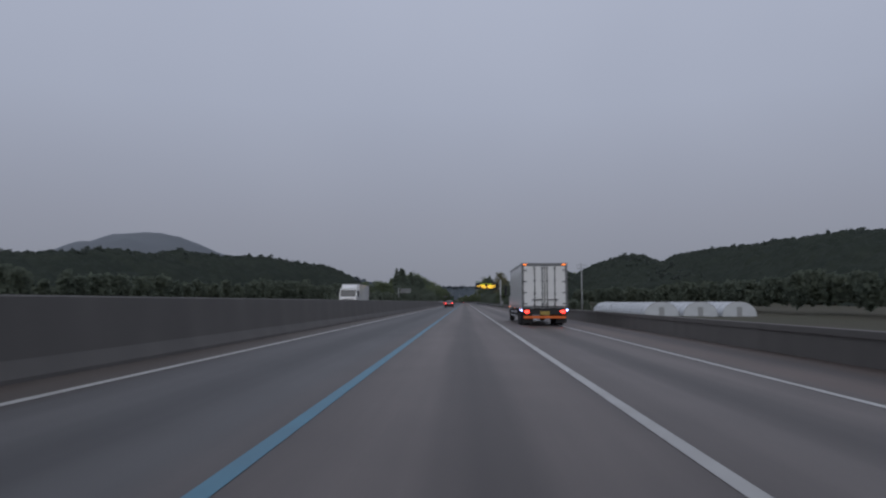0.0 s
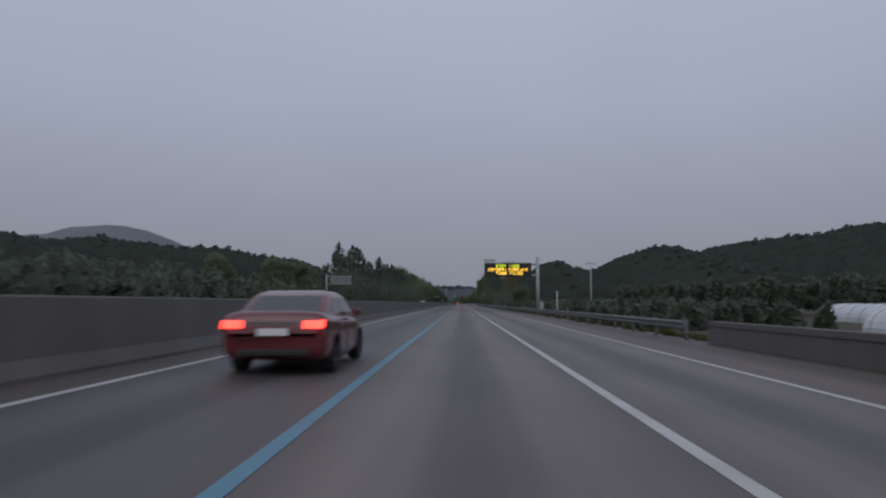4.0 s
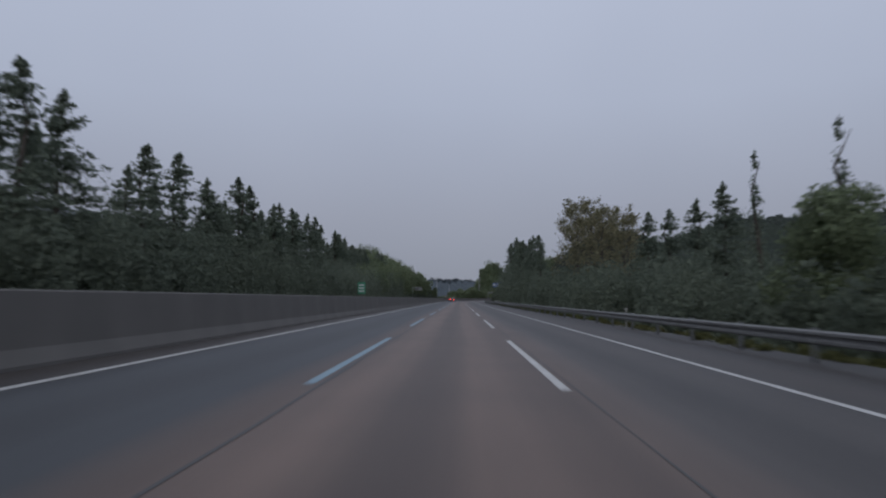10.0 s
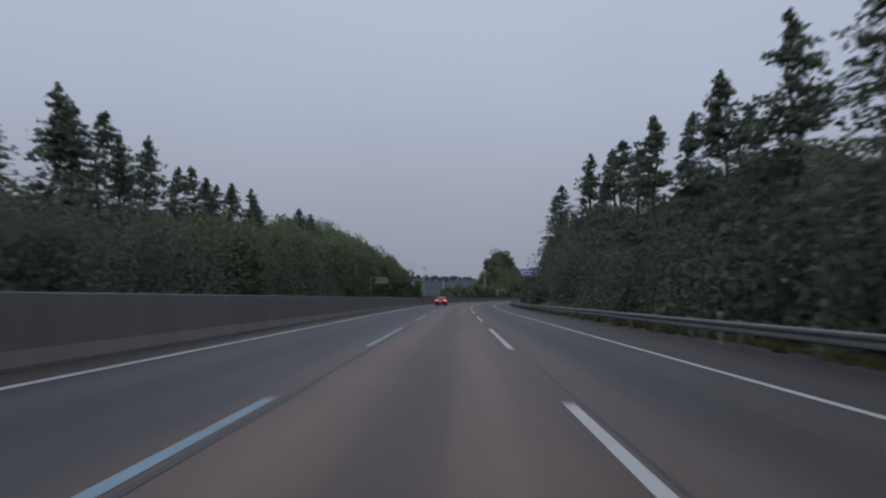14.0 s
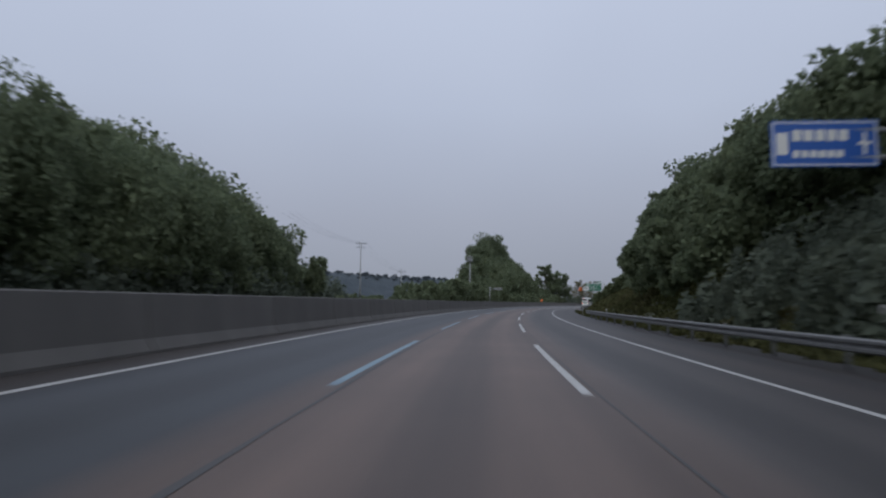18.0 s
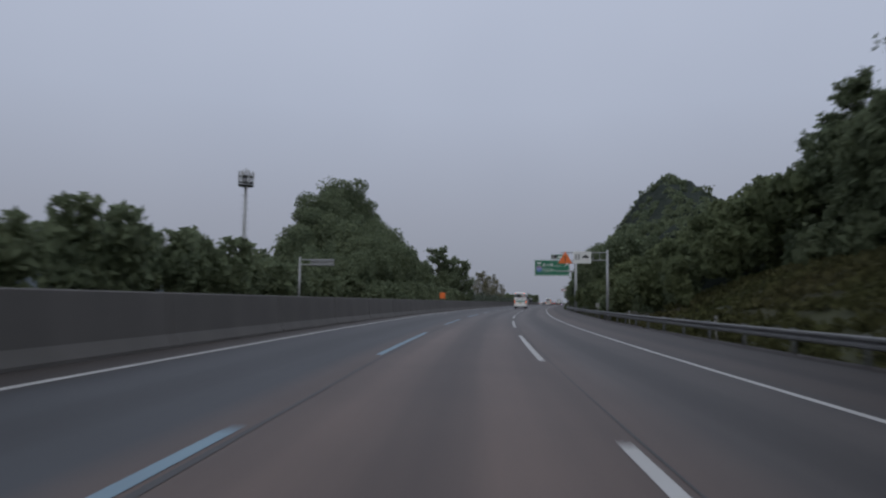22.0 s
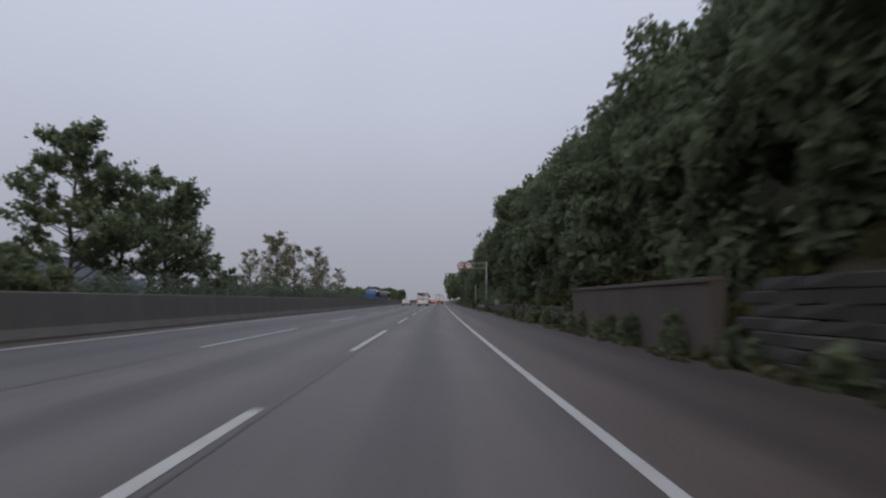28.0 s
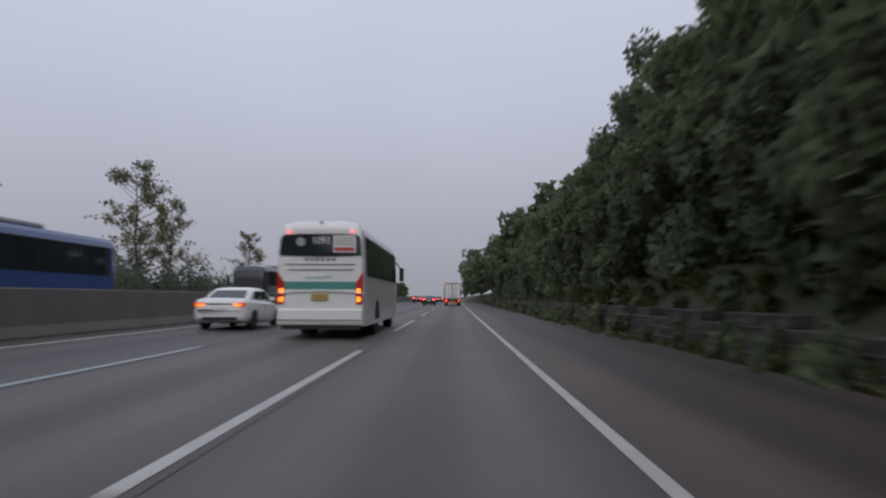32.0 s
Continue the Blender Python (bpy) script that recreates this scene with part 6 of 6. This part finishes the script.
part("cap", rod((13.0, 0, 4.2), (13.0, 0, 4.27), 0.105, 0.06, n=12), M["steel_dark"], _g)

# green direction sign
_s = 809.7
_g = post_at("direction_sign", "green direction sign with white lettering on a cantilever post", "road sign", _s, 11.8)
part("post", rod((11.8, 0, foot(_s, 11.8)), (11.8, 0, 8.45), 0.24, 0.2, n=16), M["grey"], _g, "grey steel post")
part("base_plate", boxes((11.4, 12.2, -0.4, 0.4, foot(_s, 11.8), foot(_s, 11.8) + 0.3)), M["concrete"], _g)
for z in (6.3, 7.6):
    part("arm", rod((5.6, 0.15, z), (11.8, 0.05, z), 0.09, 0.12, n=10), M["grey"], _g)
_b = part("board", boxes((5.3, 10.85, 0.0, 0.06, 5.55, 8.08), bevel=0.015), M["sign_green"], _g, "green board with a white edge")
part("border", bars(((5.36, 10.79, 7.96, 8.02), (5.36, 10.79, 5.61, 5.67), (5.36, 5.42, 5.67, 7.96), (10.73, 10.79, 5.67, 7.96)), 0.0), M["sign_white"], _b)
for txt, x, z, size in (("동서울", 7.45, 7.2, 0.66), ("서오창", 7.45, 6.35, 0.66), ("E.Seoul", 8.98, 7.12, 0.36), ("W.Ochang", 9.14, 6.32, 0.33), ("3km", 10.38, 6.3, 0.30)):
    words(txt, size, M["sign_white"], _b, Matrix.Translation((x, -0.006, z)) @ FACE_BACK)
_sh = extrude_profile([(6.03 + 0.48 * math.sin(a) * (1.0 if math.cos(a) > -0.3 else 0.8), 6.62 + 0.52 * math.cos(a)) for a in np.linspace(0, math.tau, 17)[:-1]], -0.014, 0.0, axis="y")
_r = part("route_shield", _sh, M["sign_white"], _b, "white route shield with a number")
part("shield_field", extrude_profile([(6.03 + 0.42 * math.sin(a), 6.60 + 0.44 * math.cos(a)) for a in np.linspace(0, math.tau, 17)[:-1]], -0.02, -0.014, axis="y"), M["sign_blue"], _r)
part("shield_band", boxes((5.68, 6.38, -0.026, -0.02, 6.88, 7.0)), M["sign_red"], _r)
words("32", 0.56, M["sign_white"], _r, Matrix.Translation((6.03, -0.026, 6.55)) @ FACE_BACK)
part("exit_bars", bars(((5.75, 6.0, 7.4, 7.7), (6.08, 6.33, 7.4, 7.7)), 0.0), M["sign_white"], _b)
_ar = bmesh.new()
box(_ar, 10.05, 10.17, -0.012, 0.0, -0.38, 0.22)
bmesh.ops.translate(_ar, vec=(-10.11, 0, 0), verts=_ar.verts)
_tip = [_ar.verts.new(p) for p in ((-0.26, -0.012, 0.12), (0.26, -0.012, 0.12), (0.0, -0.012, 0.46))]
_ar.faces.new(_tip)
part("arrow", _ar, M["sign_white"], _b, "white arrow to the upper right").matrix_basis = Matrix.Translation((10.35, 0, 7.35)) @ Matrix.Rotation(radians(42), 4, "Y")
_p = part("name_plate", boxes((7.9, 10.7, 0.0, 0.05, 8.2, 8.95)), M["sign_green"], _g, "small green plate")
part("plate_border", bars(((7.94, 10.66, 8.87, 8.91), (7.94, 10.66, 8.24, 8.28), (7.94, 7.98, 8.28, 8.87), (10.62, 10.66, 8.28, 8.87)), 0.0), M["sign_white"], _p)
part("number_field", bars([(8.0, 8.92, 8.30, 8.85)], 0.0), M["black"], _p, "dark field behind the exit number")
words("36-2", 0.40, M["sign_white"], _p, Matrix.Translation((8.46, -0.012, 8.57)) @ FACE_BACK)
for _q in ([(9.05 + 0.3 * i, 9.28 + 0.3 * i, 8.42, 8.74) for i in range(5)]):
    part("plate_bar", bars([_q], 0.0), M["sign_white"], _p)
part("plate_bracket", boxes((8.3, 8.36, 0.05, 0.1, 7.9, 8.9), (10.2, 10.26, 0.05, 0.1, 7.9, 8.9)), M["steel_dark"], _g)

# slippery-road warning: orange triangle and white panel
_s = 763.5
_g = post_at("warning_sign", "orange warning triangle and white panel on a cantilever post", "road sign", _s, 12.0)
part("post", rod((12.0, 0, foot(_s, 12.0)), (12.0, 0, 6.1), 0.14, 0.11, n=12), M["grey"], _g)
for z in (5.15, 5.85):
    part("arm", rod((7.8, 0.08, z), (12.0, 0.05, z), 0.05, n=8), M["grey"], _g)
pieces("arm_strut", [(x, x + 0.05, 0.05, 0.1, 5.15, 5.85) for x in (10.7, 11.3)], M["grey"], _g)
_t = part("triangle", extrude_profile(((7.55, 4.85), (8.85, 4.85), (8.2, 5.95)), 0.0, 0.04, axis="y", bevel=0.01), M["sign_orange"], _g, "orange triangle with a red edge")
part("triangle_field", extrude_profile(((7.74, 4.95), (8.66, 4.95), (8.2, 5.73)), -0.008, 0.0, axis="y"), M["sign_orange"], _t)
part("triangle_mark", bars(((8.16, 8.24, 5.2, 5.5), (8.16, 8.24, 5.03, 5.12)), -0.009), M["black"], _t)
_b = part("panel", boxes((8.95, 10.55, 0.0, 0.04, 4.85, 5.95), bevel=0.01), M["sign_white"], _g, "white panel with a dark car mark")
part("car_mark", extrude_profile(((9.75, 5.35), (10.35, 5.35), (10.33, 5.47), (10.22, 5.50), (10.12, 5.62), (9.93, 5.62), (9.84, 5.50), (9.75, 5.47)), -0.008, 0.0, axis="y"), M["black"], _b)
part("panel_bars", bars(((9.08, 9.28, 5.2, 5.7), (9.35, 9.52, 5.2, 5.7)), 0.0), M["grey"], _b)

# speed limits on an arm
_s = 1013.2
_g = post_at("speed_limit_sign", "two round red-edged speed limit signs on an arm", "road sign", _s, 13.8)
part("post", rod((13.8, 0, foot(_s, 13.8) - 0.4), (13.8, 0, 7.75), 0.14, 0.11, n=12), M["grey"], _g)
for z in (6.65, 7.55):
    part("arm", rod((8.9, 0.1, z), (13.8, 0.05, z), 0.055, n=8), M["grey"], _g)
pieces("arm_strut", [(x, x + 0.05, 0.05, 0.1, 6.65, 7.55) for x in (11.6, 12.5, 13.3)], M["grey"], _g)
for x, txt in ((9.4, "100"), (10.75, "80")):
    d = part("disc", rod((x, 0.04, 7.1), (x, 0.0, 7.1), 0.60, n=28), M["sign_red"], _g, "red-edged white disc")
    part("disc_field", rod((x, 0.0, 7.1), (x, -0.008, 7.1), 0.47, n=28), M["sign_white"], d)
    words(txt, 0.52 if len(txt) == 3 else 0.6, M["black"], d, Matrix.Translation((x, -0.012, 7.08)) @ FACE_BACK)

# green distance plate on the median wall, and an orange beacon
_g = post_at("distance_plate", "small green distance plate on top of the median wall", "road sign", 355, WALL_X)
part("post", rod((WALL_X, 0.03, 1.2), (WALL_X, 0.03, 2.4), 0.03, n=8), M["steel"], _g)
_b = part("plate", boxes((WALL_X - 0.28, WALL_X + 0.28, 0.0, 0.02, 1.55, 2.4), bevel=0.008), M["sign_green"], _g)
part("plate_bars", bars([(WALL_X - 0.2, WALL_X + 0.2, z, z + 0.10) for z in (1.7, 1.92, 2.14)], 0.0), M["grey"], _b)
_g = post_at("orange_beacon", "orange box on a stand on top of the median wall", "beacon", 778, WALL_X)
part("stand", boxes((WALL_X - 0.05, WALL_X + 0.05, -0.05, 0.05, 1.2, 1.6)), M["steel_dark"], _g)
part("box", boxes((WALL_X - 0.3, WALL_X + 0.3, -0.15, 0.15, 1.55, 2.25), bevel=0.03), M["sign_orange"], _g)


# poles
def utility_pole(s, X, h, arms, label, wires=False):
    g = thing("utility_pole", label, "utility pole", group="poles beside the road", pose_=Matrix.Translation(at(s, X, foot(s, X))) @ Matrix.Rotation(-heading(s), 4, "Z"))
    part("pole", rod((0, 0, -0.3), (0, 0, h), 0.19, 0.11, n=12), M["grey"], g, "pale grey concrete pole")
    for z, w in arms:
        part("cross_arm", boxes((-w, w, -0.06, 0.06, h - z, h - z + 0.1)), M["steel_dark"], g)
        for x in np.linspace(-w * 0.92, w * 0.92, 4):
            bm = rod((x, 0, h - z + 0.1), (x, 0, h - z + 0.22), 0.03, n=8)
            tube(bm, (x, 0, h - z + 0.16), (x, 0, h - z + 0.19), 0.06, n=8)
            part("insulator", bm, M["grey"], g)
    return g


utility_pole(706, -36, 15.0, ((0.5, 1.3), (1.3, 1.0)), "concrete utility pole with two cross-arms beyond the far verge")
utility_pole(746.3, -40, 11.1, ((0.9, 1.45),), "concrete utility pole standing in the fields")
_g = thing("power_line", "thin sagging cables between the utility poles", "cables")
for _w in (-1.1, 0.0, 1.1):
    _bm = bmesh.new()
    _a, _b = at(706, -36 + _w, 14.0), at(746.3, -40 + _w, 9.7)
    _c = _a * 2 - _b + Vector((0, 0, -3.2))
    for _e in (_b, _c):
        _q = [_a.lerp(_e, k / 12) - Vector((0, 0, 3.6 * (k / 12) * (1 - k / 12))) for k in range(13)]
        for _u, _z in zip(_q, _q[1:]):
            tube(_bm, _u, _z, 0.011, n=4)
    part("cable", _bm, M["black"], _g)
utility_pole(167, 30.7, 12.6, ((0.6, 1.2), (1.4, 1.0), (3.4, 0.5)), "concrete utility pole beside the greenhouses")
utility_pole(258, 27.4, 11.3, ((0.5, 1.1),), "concrete utility pole beyond the guard rail")
utility_pole(236, 17.5, 5.0, ((0.3, 0.3),), "short pole behind the message board")
_g = thing("antenna_mast", "thin antenna mast with ring platforms above the wood", "mast", pose_=Matrix.Translation(at(480, 37.5, foot(480, 37.5))))
part("mast", rod((0, 0, -0.3), (0, 0, 14.6 - foot(480, 37.5)), 0.14, 0.09, n=10), M["steel_dark"], _g)
part("whip_antenna", rod((0, 0, 14.6 - foot(480, 37.5)), (0, 0, 19.2 - foot(480, 37.5)), 0.045, 0.015, n=8), M["steel_dark"], _g)
for z, r in ((12.2, 0.95), (14.3, 0.75)):
    part("ring_platform", rod((0, 0, z - foot(480, 37.5)), (0, 0, z + 0.12 - foot(480, 37.5)), r, n=16), M["steel_dark"], _g)
_g = thing("mobile_mast", "pale mobile-phone mast with antennas at its top", "mast", pose_=Matrix.Translation(at(772, -26.7, foot(772, -26.7))))
part("mast", rod((0, 0, -0.3), (0, 0, 16.6), 0.26, 0.14, n=14), M["grey"], _g)
pieces("rung", [(-0.42, 0.42, -0.03, 0.03, z, z + 0.04) for z in np.arange(3.0, 14.2, 0.75)], M["steel_dark"], _g)
part("platform", rod((0, 0, 14.6), (0, 0, 14.75), 0.85, n=16), M["steel_dark"], _g)
for k in range(6):
    a = k * math.tau / 6
    part("antenna", box(bmesh.new(), 0.75 * math.cos(a) - 0.1, 0.75 * math.cos(a) + 0.1, 0.75 * math.sin(a) - 0.08, 0.75 * math.sin(a) + 0.08, 14.75, 16.3, bevel=0.02), M["grey"], _g)
for z in (15.0, 15.7):
    part("ring_rail", rod((0, 0, z), (0, 0, z + 0.05), 0.8, n=16), M["steel_dark"], _g)

# reflector posts along the rail and the slope
_d0 = thing("reflector_post", "small white roadside post with a round reflector", "marker post", group="reflector posts")
part("post", boxes((-0.028, 0.028, -0.02, 0.02, -0.2, 0.86)), M["post_grey"], _d0)
part("reflector", rod((0, -0.02, 0.93), (0, -0.035, 0.93), 0.07, n=12), M["post_grey"], _d0)
_ds = [(s, 10.35) for s in range(180, 640, 40)] + [(s, 10.6 if s < 690 else 11.8) for s in range(650, 860, 20)]
for i, (s, X) in enumerate(_ds):
    m = on_road(s, X)
    if i:
        copy_thing(_d0, m)
    else:
        _d0.matrix_world = m
for s, X, z in ((965, 11.4, 0.9), (772, 11.95, 0.9)):
    _g = post_at("kilometre_plate", "small pale plate on a short post", "road sign", s, X, "small roadside plates")
    part("post", rod((X, 0.02, foot(s, X)), (X, 0.02, z + 0.3), 0.025, n=8), M["steel"], _g)
    part("plate", boxes((X - 0.2, X + 0.2, -0.01, 0.01, z - 0.1, z + 0.35), bevel=0.006), M["post_grey"], _g)


# greenhouses beyond the parapet
def greenhouse(s, X, length, w, h):
    g = thing("greenhouse", "long white film-covered tunnel greenhouse in the field", "greenhouse", group="greenhouses", pose_=Matrix.Translation(at(s, X, foot(s, X))) @ Matrix.Rotation(-heading(s), 4, "Z"))
    arc = [(-w / 2 * math.cos(a), h * math.sin(a) ** 0.8) for a in np.linspace(0.0, math.pi, 15)]
    part("cover", extrude_profile(arc, 0, length, axis="y"), M["plastic"], g, "white plastic film", smooth=False)
    bm = bmesh.new()
    for p, q in zip(arc, arc[1:]):
        tube(bm, (p[0] * 1.01, 0, p[1] * 1.01), (q[0] * 1.01, 0, q[1] * 1.01), 0.025, n=4, caps=False)
    hoop = part("hoop", bm, M["steel"], g)
    for y in np.arange(3.0, length + 0.1, 3.0):
        again("hoop", hoop, g, Matrix.Translation((0, y, 0)))
    part("door", boxes((-0.5, 0.5, -0.03, 0.02, 0, 1.9)), M["grey"], g)


for s, X in ((132, 40), (132, 47.5), (132, 55), (180, 62)):
    greenhouse(s, X, 52, 6.6, 2.9)
